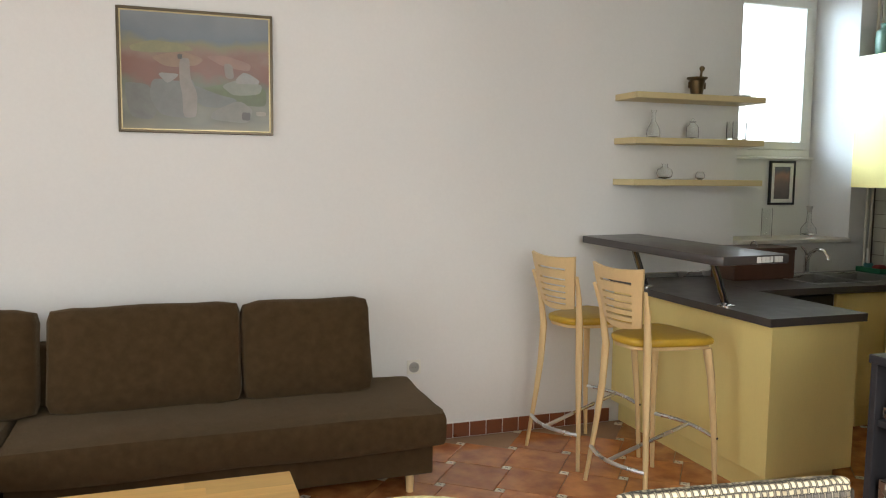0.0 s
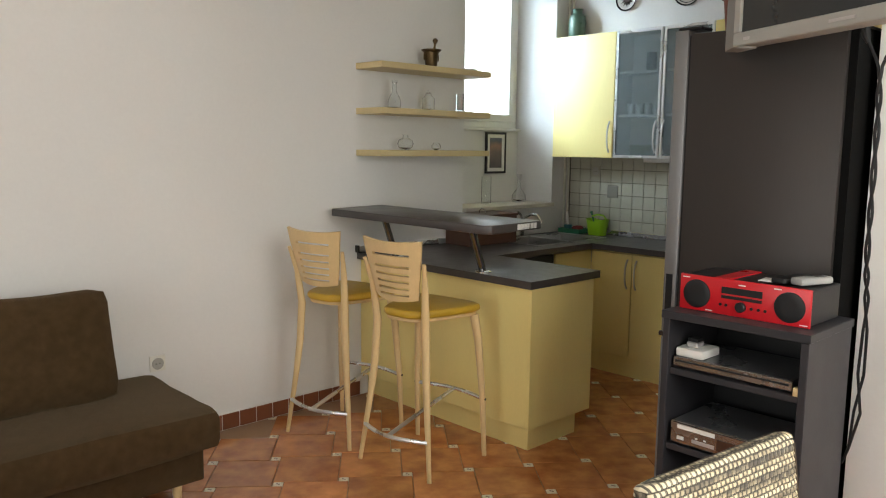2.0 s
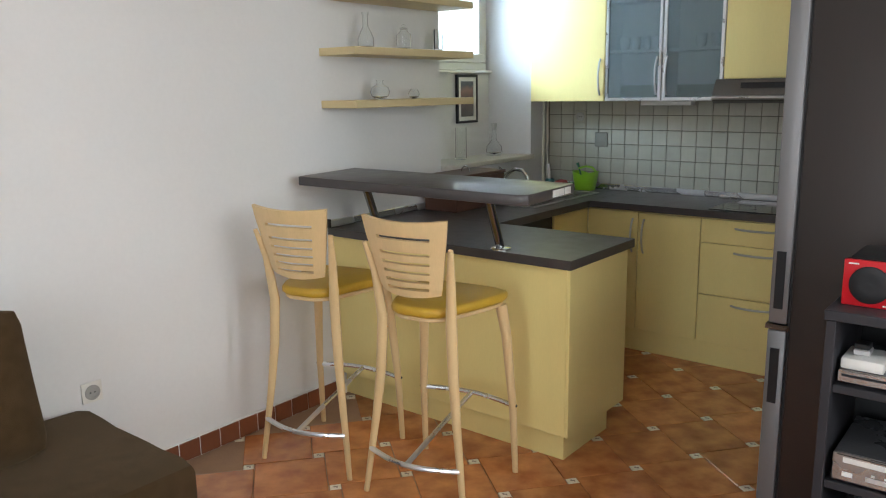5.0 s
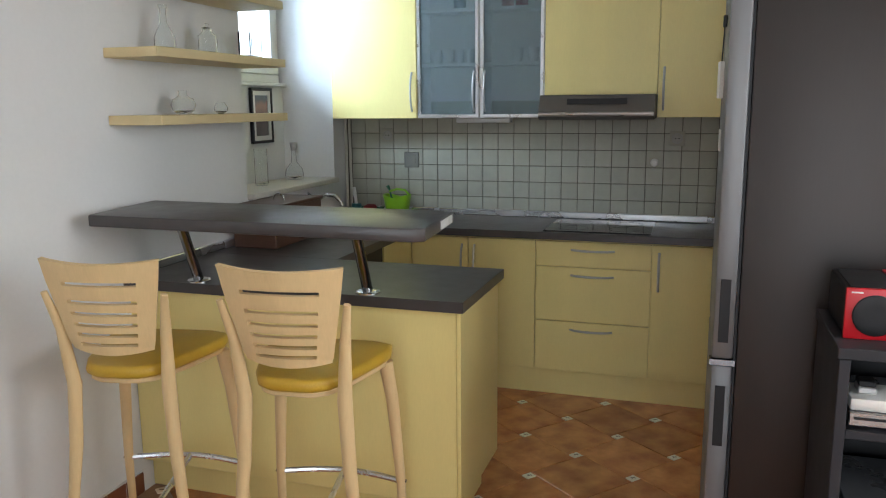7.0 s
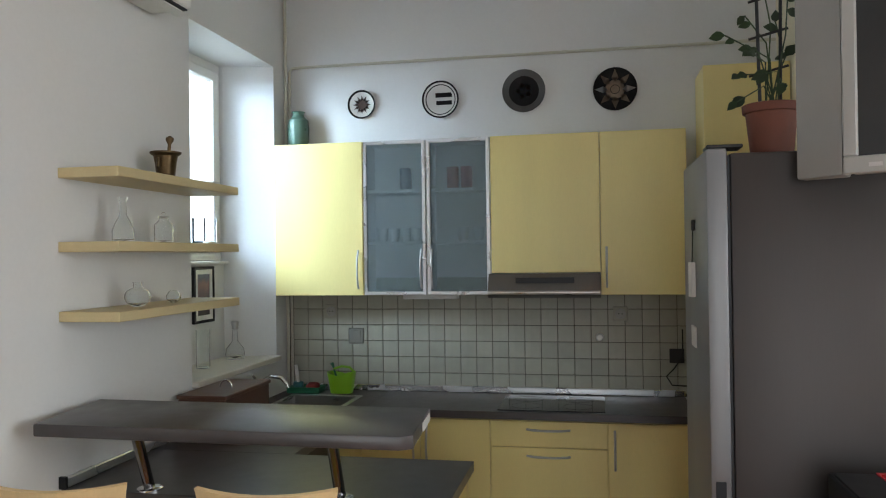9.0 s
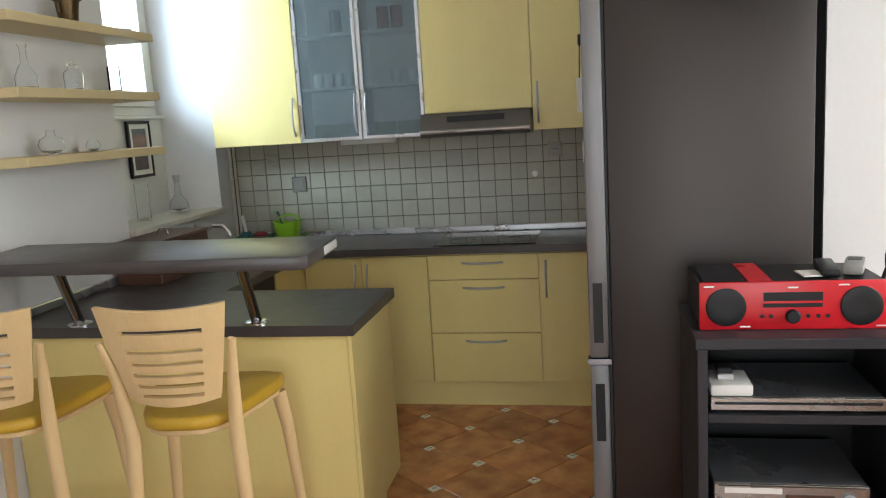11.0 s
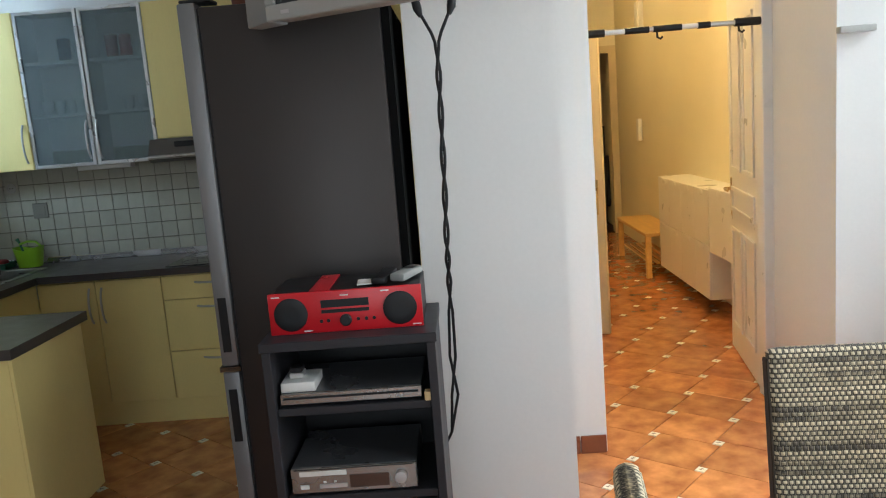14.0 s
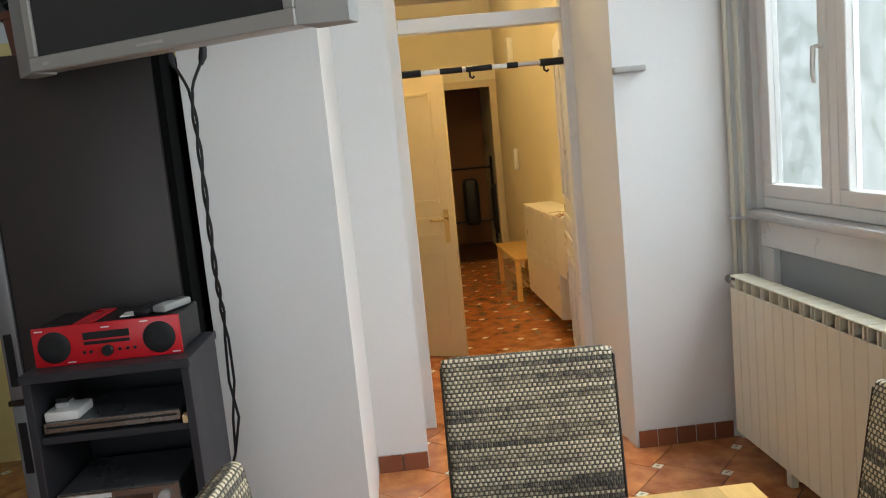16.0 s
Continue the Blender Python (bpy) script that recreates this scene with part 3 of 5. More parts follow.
# ---- bar stools ----
def stool(at, turn):
    """Stool with its back on the -x side."""
    u = thing("bar_stool", "beech bar stool with slatted back and mustard seat pad", "stool", at, turn, "bar stools at the peninsula")
    out = []
    for i in range(24):
        a = 2 * math.pi * i / 24
        c, s = math.cos(a), math.sin(a)
        r = 1 / (abs(c) ** 4.4 + abs(s) ** 4.4) ** (1 / 4.4)
        x = 0.213 * r * c
        out.append((0.008 + x, (0.180 + 0.058 * x / 0.205) * r * s))
    bm = slab(B(), out, 0.748, 0.788, 0.016, 3)
    part("seat", bm, SEATM, u, "mustard leather seat pad")
    part("seat_board", slab(B(), [(x * 0.93, y * 0.93) for x, y in out], 0.732, 0.7475, 0.003, 1), BEECH, u)
    for s in (-1, 1):
        # rear leg runs up as the back post
        pts = [(-0.220, s * 0.225, 0.0), (-0.205, s * 0.205, 0.16), (-0.190, s * 0.182, 0.34), (-0.178, s * 0.163, 0.52), (-0.172, s * 0.153, 0.72), (-0.192, s * 0.166, 0.90), (-0.227, s * 0.187, 1.022)]
        part("rear_leg", tube(B(), pts, [0.0115, 0.0140, 0.0175, 0.0215, 0.0230, 0.0175, 0.0105], 12, True, 0.75), BEECH, u)
        pts = [(0.215, s * 0.222, 0.0), (0.20, s * 0.216, 0.30), (0.182, s * 0.196, 0.60), (0.166, s * 0.180, 0.7315)]
        l = part("front_leg", tube(B(), pts, [0.0125, 0.0165, 0.0215, 0.0250], 12, True, 0.75), BEECH, u)
        part("screw", lathe(B(), [(0.006, 0), (0.006, 0.003), (0.001, 0.003)], 10, (0.202, s * 0.231, 0.30), pose(0, 0, 0, 90 if s < 0 else -90)), BLACK, l)
    # curved back with slots
    n, rows = 12, [0.830, 0.842, 0.858, 0.869, 0.888, 0.900, 0.921, 0.933, 0.955, 0.967, 0.991, 1.003, 1.046, 1.059, 1.102, 1.113]
    slots = {(2, 3), (4, 5), (6, 7), (8, 9), (10, 11), (12, 13)}
    bm = B()
    grid = {}
    for j, z in enumerate(rows):
        half = 0.122 + 0.063 * (z - 0.80) / 0.313
        for i in range(n + 1):
            s = -1 + 2 * i / n
            x = -0.190 - 0.17 * (z - 0.80) - 0.030 * (1 - s * s)
            zz = z + (0.012 * s * s if j >= len(rows) - 2 else 0) + (0.014 * s * s if j < 2 else 0)
            grid[j, i] = bm.verts.new((x, s * half, zz))
    for j in range(len(rows) - 1):
        for i in range(n):
            if (j, j + 1) in slots and 2 <= i <= n - 3:
                continue
            bm.faces.new((grid[j, i], grid[j, i + 1], grid[j + 1, i + 1], grid[j + 1, i]))
    bmesh.ops.recalc_face_normals(bm, faces=bm.faces)
    bmesh.ops.solidify(bm, geom=bm.faces[:], thickness=0.014)
    part("backrest", bm, BEECH, u, "curved slotted beech backrest")
    # steel foot rail: two arcs and a straight bar
    bm = B()
    pts = [(-0.208 - 0.055 * math.sin(math.pi * i / 12), -0.202 + 0.404 * i / 12, 0.185) for i in range(13)]
    tube(bm, pts, 0.0105, 8)
    pts = [(0.20 + 0.045 * math.sin(math.pi * i / 12), -0.217 + 0.434 * i / 12, 0.30) for i in range(13)]
    tube(bm, pts, 0.0105, 8)
    tube(bm, [(-0.263, 0, 0.185), (-0.05, 0, 0.235), (0.245, 0, 0.30)], 0.0105, 8)
    part("foot_rail", bm, ALU, u, "satin steel foot rail")
    return u


stool((2.425, 4.10, 0), 11)
stool((2.477, 3.525, 0), 7)

# ---- sofa ----
def soft(bm, x0, x1, y0, y1, z0, z1, r, puff=0.0, m=None):
    """A stuffed block with rounded edges and swollen faces."""
    t = bmesh.new()
    bmesh.ops.create_cube(t, size=1)
    bmesh.ops.subdivide_edges(t, edges=t.edges[:], cuts=7, use_grid_fill=True)
    sx, sy, sz = x1 - x0, y1 - y0, z1 - z0
    for v in t.verts:
        p = [v.co.x * sx, v.co.y * sy, v.co.z * sz]
        q = [max(-h / 2 + r, min(h / 2 - r, c)) for c, h in zip(p, (sx, sy, sz))]
        d = Vector([a - b for a, b in zip(p, q)])
        if d.length > 1e-6:
            d = d.normalized() * r
        w = 1 - max(abs(v.co.x), abs(v.co.z)) ** 2 * 4
        nn = noise.noise(Vector(p) * 5 + Vector((x0, y0, z0))) * 0.008
        yy = q[1] + d.y + (math.copysign(puff, v.co.y) * max(w, 0) if abs(v.co.y) > 0.1 else 0)
        v.co = ((x0 + x1) / 2 + q[0] + d.x + nn, (y0 + y1) / 2 + yy + nn, (z0 + z1) / 2 + q[2] + d.z + nn)
    merge(bm, t, m)
    return bm


sf = thing("sofa", "dark brown fabric corner sofa with loose back cushions", "sofa")
part("seat", soft(B(), -0.42, 1.50, 3.72, 4.50, 0.235, 0.435, 0.06), SOFA, sf)
part("base", box(B(), -0.40, 1.44, 3.80, 4.50, 0.10, 0.26, 0.01, 2), SOFA, sf)
part("seat", soft(B(), -1.30, -0.425, 2.55, 4.50, 0.235, 0.435, 0.06), SOFA, sf)
part("base", box(B(), -1.28, -0.44, 2.60, 4.50, 0.10, 0.26, 0.01, 2), SOFA, sf)
part("backrest", soft(B(), -1.30, 0.10, 4.36, 4.52, 0.40, 0.72, 0.05), SOFA, sf)
lean = pose(0, 4.18, 0.43, -14) @ Matrix.Translation((0, -4.18, -0.43))
for a, b, top in ((0.585, 1.235, 0.915), (-0.285, 0.58, 0.92), (-1.05, -0.32, 0.92)):
    part("back_cushion", soft(B(), a, b, 4.13, 4.30, 0.425, top, 0.05, 0.03, lean), SOFA, sf, "loose back cushion")
for x, y in ((1.34, 3.86), (1.34, 4.42), (-0.9, 2.75)):
    part("leg", lathe(B(), [(0.018, 0), (0.022, 0.10)], 14, (x, y, 0)), BEECH, sf)

# ---- tables ----
ct = thing("coffee_table", "low honey-coloured wooden coffee table", "table")
for i in range(6):
    cuts = [-0.50, -0.22 + 0.09 * (i % 3), 0.22 + 0.07 * ((i * 2) % 3), 0.66]
    for x0, x1 in zip(cuts, cuts[1:]):
        part("stave", box(B(), x0, x1 - 0.0002, 2.77 + i * 0.062, 2.8318 + i * 0.062, 0.42, 0.45, 0.0004), TABLEW, ct)
for x in (-0.44, 0.60):
    for y in (2.81, 3.10):
        part("leg", box(B(), x - 0.03, x + 0.03, y - 0.03, y + 0.03, 0, 0.4195, 0.004), TABLEW, ct)
dt = thing("dining_table", "honey-coloured solid wood dining table", "table")
for i in range(10):
    cuts = [0.45, 0.72 + 0.08 * (i % 3), 1.05 + 0.07 * ((i * 2) % 3), 1.36 + 0.06 * ((i + 1) % 2), 1.60]
    for x0, x1 in zip(cuts, cuts[1:]):
        part("stave", box(B(), x0, x1 - 0.0002, 0.245 + i * 0.08, 0.3248 + i * 0.08, 0.72, 0.75, 0.0004), TABLEW, dt)
for x in (0.53, 1.52):
    for y in (0.32, 0.97):
        part("leg", box(B(), x - 0.035, x + 0.035, y - 0.035, y + 0.035, 0, 0.7195, 0.004), TABLEW, dt)

# ---- shelves and what stands on them ----
for z in (2.017, 1.754, 1.507):
    s = thing("wall_shelf", "pale birch floating shelf with small glassware", "shelf", (0, 0, 0), 0, "floating shelves")
    part("board", box(B(), 2.838, 3.765, 4.30, NY - 0.001, z - 0.018, z + 0.018, 0.002), SHELFW, s)


def turned(name, label, category, profile, material, at, seg=24):
    u = thing(name, label, category, at)
    part("body", lathe(B(), profile, seg), material, u)
    return u


def hollow(pts, wall=0.003):
    """An outer profile and back down its inside."""
    return pts + [(max(r - wall, 0.001), max(z, 0.006)) for r, z in reversed(pts) if z > 0.004] + [(0.001, 0.006)]


m = turned("mortar", "old brass mortar with its pestle on the shelf", "mortar",
           hollow([(0.036, 0), (0.040, 0.006), (0.037, 0.012), (0.042, 0.06), (0.048, 0.095), (0.062, 0.105), (0.063, 0.112)], 0.008), BRASS, (3.33, 4.41, 2.0355))
part("pestle", lathe(B(), [(0.012, 0.0), (0.014, 0.02), (0.008, 0.05), (0.007, 0.13), (0.016, 0.145), (0.017, 0.155), (0.006, 0.165)], 14, (0.012, 0, 0.02), pose(0, 0, 0, 0, 8)), BRASS, m)
for s in (-1, 1):
    part("lug", box(B(), s * 0.055 - 0.008, s * 0.055 + 0.008, -0.006, 0.006, 0.045, 0.085, 0.003), BRASS, m)
turned("bottle", "clear glass bottle with a long neck", "bottle",
       hollow([(0.036, 0), (0.040, 0.01), (0.040, 0.045), (0.030, 0.07), (0.014, 0.10), (0.013, 0.155), (0.017, 0.158), (0.017, 0.168)]), THIN, (3.03, 4.41, 1.7725))
m = turned("jar", "small clear glass jar with a stopper", "jar", hollow([(0.036, 0), (0.038, 0.01), (0.038, 0.075), (0.02, 0.092), (0.02, 0.10)]), THIN, (3.31, 4.41, 1.7725))
part("stopper", lathe(B(), [(0.012, 0.10), (0.022, 0.104), (0.022, 0.109), (0.006, 0.112), (0.010, 0.122), (0.002, 0.128)], 16), THIN, m)
u = thing("glass_vase", "square clear glass vase on the shelf", "vase", (3.63, 4.40, 1.7725))
bm = box(B(), -0.055, 0.055, -0.03, 0.03, 0, 0.012)
for a in ((-0.055, -0.049, -0.03, 0.03), (0.049, 0.055, -0.03, 0.03), (-0.049, 0.049, -0.03, -0.024), (-0.049, 0.049, 0.024, 0.03)):
    box(bm, *a, 0.012, 0.115)
part("body", bm, THIN, u)
turned("flask", "round clear glass flask", "flask", hollow([(0.02, 0), (0.042, 0.016), (0.050, 0.038), (0.042, 0.06), (0.018, 0.074), (0.016, 0.09), (0.02, 0.094)]), THIN, (3.12, 4.41, 1.5255))
turned("flask", "little round glass flask", "flask", hollow([(0.012, 0), (0.028, 0.012), (0.030, 0.028), (0.02, 0.045), (0.012, 0.05)]), THIN, (3.38, 4.41, 1.5255))
turned("dish", "flat dark dish on the top shelf", "dish", [(0.045, 0), (0.055, 0.006), (0.055, 0.016), (0.03, 0.020)], SATIN, (3.66, 4.40, 2.0355))

# ---- painting ----
def painted(name, stops, wob, scale):
    m = mat(name, (0.5, 0.5, 0.5), 0.35, vary=0.05, bump=0.02)
    n, l = m.node_tree.nodes, m.node_tree.links
    tc, sep, nz = n.new("ShaderNodeTexCoord"), n.new("ShaderNodeSeparateXYZ"), n.new("ShaderNodeTexNoise")
    nz.inputs["Scale"].default_value, nz.inputs["Detail"].default_value = scale, 5
    l.new(tc.outputs["Generated"], sep.inputs[0])
    l.new(tc.outputs["Generated"], nz.inputs[0])
    ma = n.new("ShaderNodeMath")
    ma.operation = 'MULTIPLY_ADD'
    l.new(nz.outputs[0], ma.inputs[0])
    ma.inputs[1].default_value = wob
    l.new(sep.outputs[2], ma.inputs[2])
    sc = n.new("ShaderNodeMath")
    sc.operation = 'MULTIPLY'
    sc.inputs[1].default_value = 0.8
    l.new(ma.outputs[0], sc.inputs[0])
    rp = n.new("ShaderNodeValToRGB")
    e = rp.color_ramp.elements
    e[0].position, e[0].color = stops[0][0], (*stops[0][1], 1)
    e[1].position, e[1].color = stops[-1][0], (*stops[-1][1], 1)
    for p, c in stops[1:-1]:
        k = e.new(p)
        k.color = (*c, 1)
    l.new(sc.outputs[0], rp.inputs[0])
    l.new(rp.outputs[0], n["Principled BSDF"].inputs["Base Color"])
    return m


CANVAS = painted("landscape_paint", [(0.15, (0.171, 0.152, 0.098)), (0.26, (0.119, 0.120, 0.085)), (0.36, (0.162, 0.157, 0.116)), (0.46, (0.104, 0.111, 0.067)), (0.52, (0.157, 0.060, 0.036)), (0.64, (0.171, 0.069, 0.042)),
                                         (0.70, (0.199, 0.124, 0.085)), (0.77, (0.181, 0.166, 0.089)), (0.83, (0.114, 0.138, 0.161)), (0.96, (0.171, 0.189, 0.201))], 0.42, 3.2)
DKFRAME = mat("bronze_frame", (0.09, 0.065, 0.035), 0.35, metal=0.4, vary=0.1)
GILT = mat("gilt_lip", (0.45, 0.36, 0.19), 0.35, metal=0.6, vary=0.1)


def framed(name, label, x0, x1, z0, z1, y, w, frame_mat, canvas, lip=None, lw=0.006):
    u = thing(name, label, "picture")
    bm = box(B(), x0, x1, y - 0.022, y - 0.001, z0, z0 + w, 0.003)
    box(bm, x0, x1, y - 0.022, y - 0.001, z1 - w, z1, 0.003)
    box(bm, x0, x0 + w, y - 0.022, y - 0.001, z0 + w, z1 - w, 0.003)
    box(bm, x1 - w, x1, y - 0.022, y - 0.001, z0 + w, z1 - w, 0.003)
    part("frame", bm, frame_mat, u)
    part("canvas", box(B(), x0 + w, x1 - w, y - 0.010, y - 0.002, z0 + w, z1 - w), canvas, u, "muted painted picture")
    if lip:
        bm = box(B(), x0 + w, x1 - w, y - 0.016, y - 0.0102, z0 + w, z0 + w + lw)
        box(bm, x0 + w, x1 - w, y - 0.016, y - 0.0102, z1 - w - lw, z1 - w)
        box(bm, x0 + w, x0 + w + lw, y - 0.016, y - 0.0102, z0 + w + lw, z1 - w - lw)
        box(bm, x1 - w - lw, x1 - w, y - 0.016, y - 0.0102, z0 + w + lw, z1 - w - lw)
        part("lip", bm, lip, u)
    return u


pic = framed("picture", "framed landscape painting in reds and greys on the wall", 0.035, 0.785, 1.735, 2.345, NY, 0.014, DKFRAME, CANVAS, GILT)
# forms of the painting, each a thin layer of paint
import itertools
layer = itertools.count()


def paint(colour, *outline):
    bm, d = B(), next(layer) * 0.00045
    pts = []
    for k, (u, v) in enumerate(outline):
        u2, v2 = outline[(k + 1) % len(outline)]
        for s in range(5):
            f = s / 5
            w = 0.006 * math.sin(17 * (u + f) + 29 * v + 5 * s)
            pts.append((u + (u2 - u) * f + w, v + (v2 - v) * f + w))
    for _ in range(2):
        pts = [((a[0] + 2 * b[0] + c[0]) / 4, (a[1] + 2 * b[1] + c[1]) / 4) for a, b, c in zip(pts[-1:] + pts, pts, pts[1:] + pts[:1])]
    ring = [bm.verts.new((0.051 + 0.718 * u, NY - 0.0118 - d, 1.751 + 0.578 * v)) for u, v in pts]
    bm.faces.new(ring)
    bmesh.ops.triangulate(bm, faces=bm.faces[:])
    for f in bm.faces:
        if f.normal.y > 0:
            f.normal_flip()
    second = tuple(0.72 * c for c in colour)
    return part("painted_form", bm, mat("oil_paint", colour, 0.4, vary=0.12, scale=13, second=second, amount=0.5, fine=60), pic)


paint((0.227, 0.213, 0.101), (0.05, 0.70), (0.2, 0.76), (0.40, 0.74), (0.50, 0.69), (0.3, 0.66), (0.08, 0.65))
paint((0.270, 0.167, 0.107), (0.18, 0.62), (0.40, 0.68), (0.55, 0.62), (0.5, 0.56), (0.3, 0.53))
paint((0.277, 0.155, 0.118), (0.55, 0.65), (0.70, 0.66), (0.87, 0.59), (0.86, 0.53), (0.68, 0.56))
paint((0.101, 0.130, 0.057), (0.50, 0.36), (0.70, 0.42), (0.97, 0.40), (0.98, 0.22), (0.72, 0.24), (0.58, 0.28))
paint((0.142, 0.142, 0.124), (0.02, 0.40), (0.18, 0.38), (0.24, 0.20), (0.20, 0.08), (0.06, 0.10), (0.03, 0.25))
paint((0.167, 0.167, 0.155), (0.20, 0.44), (0.38, 0.42), (0.47, 0.44), (0.50, 0.30), (0.47, 0.10), (0.25, 0.12), (0.18, 0.28))
paint((0.155, 0.161, 0.148), (0.47, 0.40), (0.60, 0.33), (0.78, 0.28), (0.72, 0.21), (0.55, 0.20), (0.47, 0.27))
paint((0.213, 0.207, 0.174), (0.58, 0.10), (0.85, 0.07), (0.88, 0.20), (0.78, 0.28), (0.60, 0.17))
paint((0.263, 0.256, 0.227), (0.23, 0.49), (0.39, 0.48), (0.30, 0.39))
paint((0.270, 0.241, 0.207), (0.38, 0.62), (0.45, 0.62), (0.45, 0.44), (0.50, 0.33), (0.49, 0.11), (0.40, 0.11), (0.40, 0.30), (0.38, 0.42))
paint((0.227, 0.241, 0.193), (0.66, 0.40), (0.78, 0.46), (0.95, 0.42), (0.93, 0.33), (0.74, 0.31))
paint((0.270, 0.270, 0.241), (0.76, 0.46), (0.82, 0.53), (0.93, 0.46), (0.92, 0.42), (0.76, 0.42))
paint((0.248, 0.213, 0.180), (0.68, 0.59), (0.74, 0.59), (0.75, 0.46), (0.69, 0.46))
paint((0.068, 0.063, 0.052), (0.37, 0.61), (0.40, 0.61), (0.40, 0.65), (0.37, 0.65))
paint((0.079, 0.073, 0.063), (0.80, 0.10), (0.86, 0.10), (0.86, 0.17), (0.80, 0.17))
paint((0.300, 0.277, 0.213), (0.90, 0.14), (0.97, 0.14), (0.97, 0.18), (0.90, 0.18))


# ---- sockets ----
PLATEM = mat("dull_grey_plastic", (0.20, 0.195, 0.165), 0.5, vary=0.04)
SOCKM = mat("aged_white_plastic", (0.74, 0.72, 0.65), 0.4, vary=0.03)
# socket plastic darkened to carry the dim light on the tiled wall
TSOCK = mat("shaded_socket_plastic", (0.36, 0.345, 0.28), 0.45, vary=0.03)
INLET = mat("grey_inlet_plastic", (0.36, 0.35, 0.32), 0.5, vary=0.03)


def socket(at, turn, label="white round-inlet wall socket", plate_mat=SOCKM):
    u = thing("wall_socket", label, "socket", at, turn)
    part("plate", box(B(), -0.041, 0.041, -0.010, -0.0005, -0.041, 0.041, 0.004, 2), plate_mat, u)
    part("inlet", lathe(B(), [(0.030, 0.0), (0.030, 0.004), (0.022, 0.004), (0.021, 0.0012), (0.001, 0.001)], 24, (0, -0.0102, 0), pose(0, 0, 0, 90)), INLET, u)
    for s in (-1, 1):
        part("hole", lathe(B(), [(0.0035, 0), (0.0035, 0.0006)], 8, (s * 0.009, -0.0122, 0), pose(0, 0, 0, 90)), BLACK, u)
    return u


socket((1.566, NY, 0.44), 0)
socket((EX - 0.014, 4.26, 1.377), -90, "socket on the tiled kitchen wall, coloured darker for the dim light", TSOCK)
socket((EX - 0.014, 2.546, 1.365), -90, "socket on the tiled kitchen wall, coloured darker for the dim light", TSOCK)
u = thing("water_tap_knob", "white round knob on the tiled wall", "knob", (EX - 0.014, 2.663, 1.231))
part("knob", lathe(B(), [(0.022, 0), (0.022, 0.01), (0.016, 0.03), (0.001, 0.032)], 18, (0, 0, 0), turnx), WHITEM, u)
u = thing("switch_plate", "grey square cover plate on the tiled wall", "plate", (EX - 0.014, 4.105, 1.229))
part("plate", box(B(), -0.008, 0, -0.047, 0.047, -0.047, 0.047, 0.003), PLATEM, u)
part("panel", box(B(), -0.010, -0.0082, -0.03, 0.03, -0.03, 0.03, 0.001), PLATEM, u)
u = thing("wall_socket", "dark socket with a looped black cable", "socket", (EX - 0.014, 2.242, 1.13))
part("plate", box(B(), -0.01, 0, -0.04, 0.04, -0.04, 0.04, 0.003), GRAPH, u)
part("cable", tube(B(), [(-0.02, -0.03, 0.15), (-0.02, -0.03, 0.0), (-0.03, 0.02, -0.07), (-0.04, 0.06, -0.11), (-0.03, 0.03, -0.16), (-0.02, -0.05, -0.165)], 0.004, 6), BLACK, u)

# ---- window recess ----
struct("window_sill", box(B(), 3.762, 4.735, 4.505, 4.828, 1.101, 1.13, 0.004), STONE, "pale stone window sill", "sill")


def window_frame(u, x0, x1, y, z0, z1, w, d, material):
    bm = box(B(), x0, x1, y, y + d, z0, z0 + w, 0.004)
    box(bm, x0, x1, y, y + d, z1 - w, z1, 0.004)
    box(bm, x0, x0 + w, y, y + d, z0 + w, z1 - w, 0.004)
    box(bm, x1 - w, x1, y, y + d, z0 + w, z1 - w, 0.004)
    return part("window_frame", bm, material, u)


w1 = tagged(new("window_1"), "white framed window in the deep kitchen recess", "window", "", "structure")
window_frame(w1, 3.80, 4.655, 4.845, 1.692, 2.838, 0.05, 0.06, WHITEM)
window_frame(w1, 3.85, 4.605, 4.83, 1.742, 2.788, 0.055, 0.05, WHITEM)
g = part("pane", box(B(), 3.905, 4.55, 4.85, 4.856, 1.797, 2.733), GLASS, w1)
g.visible_shadow = False
part("sill_board", box(B(), 3.80, 4.655, 4.795, 4.843, 1.672, 1.691, 0.003), WHITEM, w1)
SKYW = glow("overcast_sky", (0.84, 0.93, 1.0), 2.5)
struct("backdrop", box(B(), 0.5, 8.5, 6.8, 6.85, -1, 6.0), SKYW, "bright overcast sky outside the kitchen window", "backdrop")

FLOWER = painted("flower_print", [(0.2, (0.05, 0.05, 0.06)), (0.55, (0.16, 0.11, 0.11)), (0.75, (0.30, 0.16, 0.13)), (0.9, (0.10, 0.10, 0.13)), (0.99, (0.13, 0.14, 0.18))], 0.5, 3.0)
framed("small_picture", "small black-framed flower print below the window", 4.28, 4.505, 1.35, 1.662, 4.83, 0.016, BLACK, FLOWER, WHITEM, 0.026)
u = turned("decanter", "clear glass decanter with a stopper on the sill", "decanter", hollow([(0.05, 0), (0.055, 0.02), (0.05, 0.06), (0.018, 0.10), (0.014, 0.17), (0.018, 0.175)]), THIN, (4.55, 4.71, 1.1305))
part("stopper", lathe(B(), [(0.012, 0.17), (0.016, 0.178), (0.022, 0.21), (0.02, 0.215), (0.001, 0.216)], 16), SATIN, u)
turned("tall_glass", "tall clear glass cylinder on the sill", "glass", hollow([(0.035, 0), (0.036, 0.01), (0.036, 0.20)]), THIN, (4.18, 4.71, 1.1305))

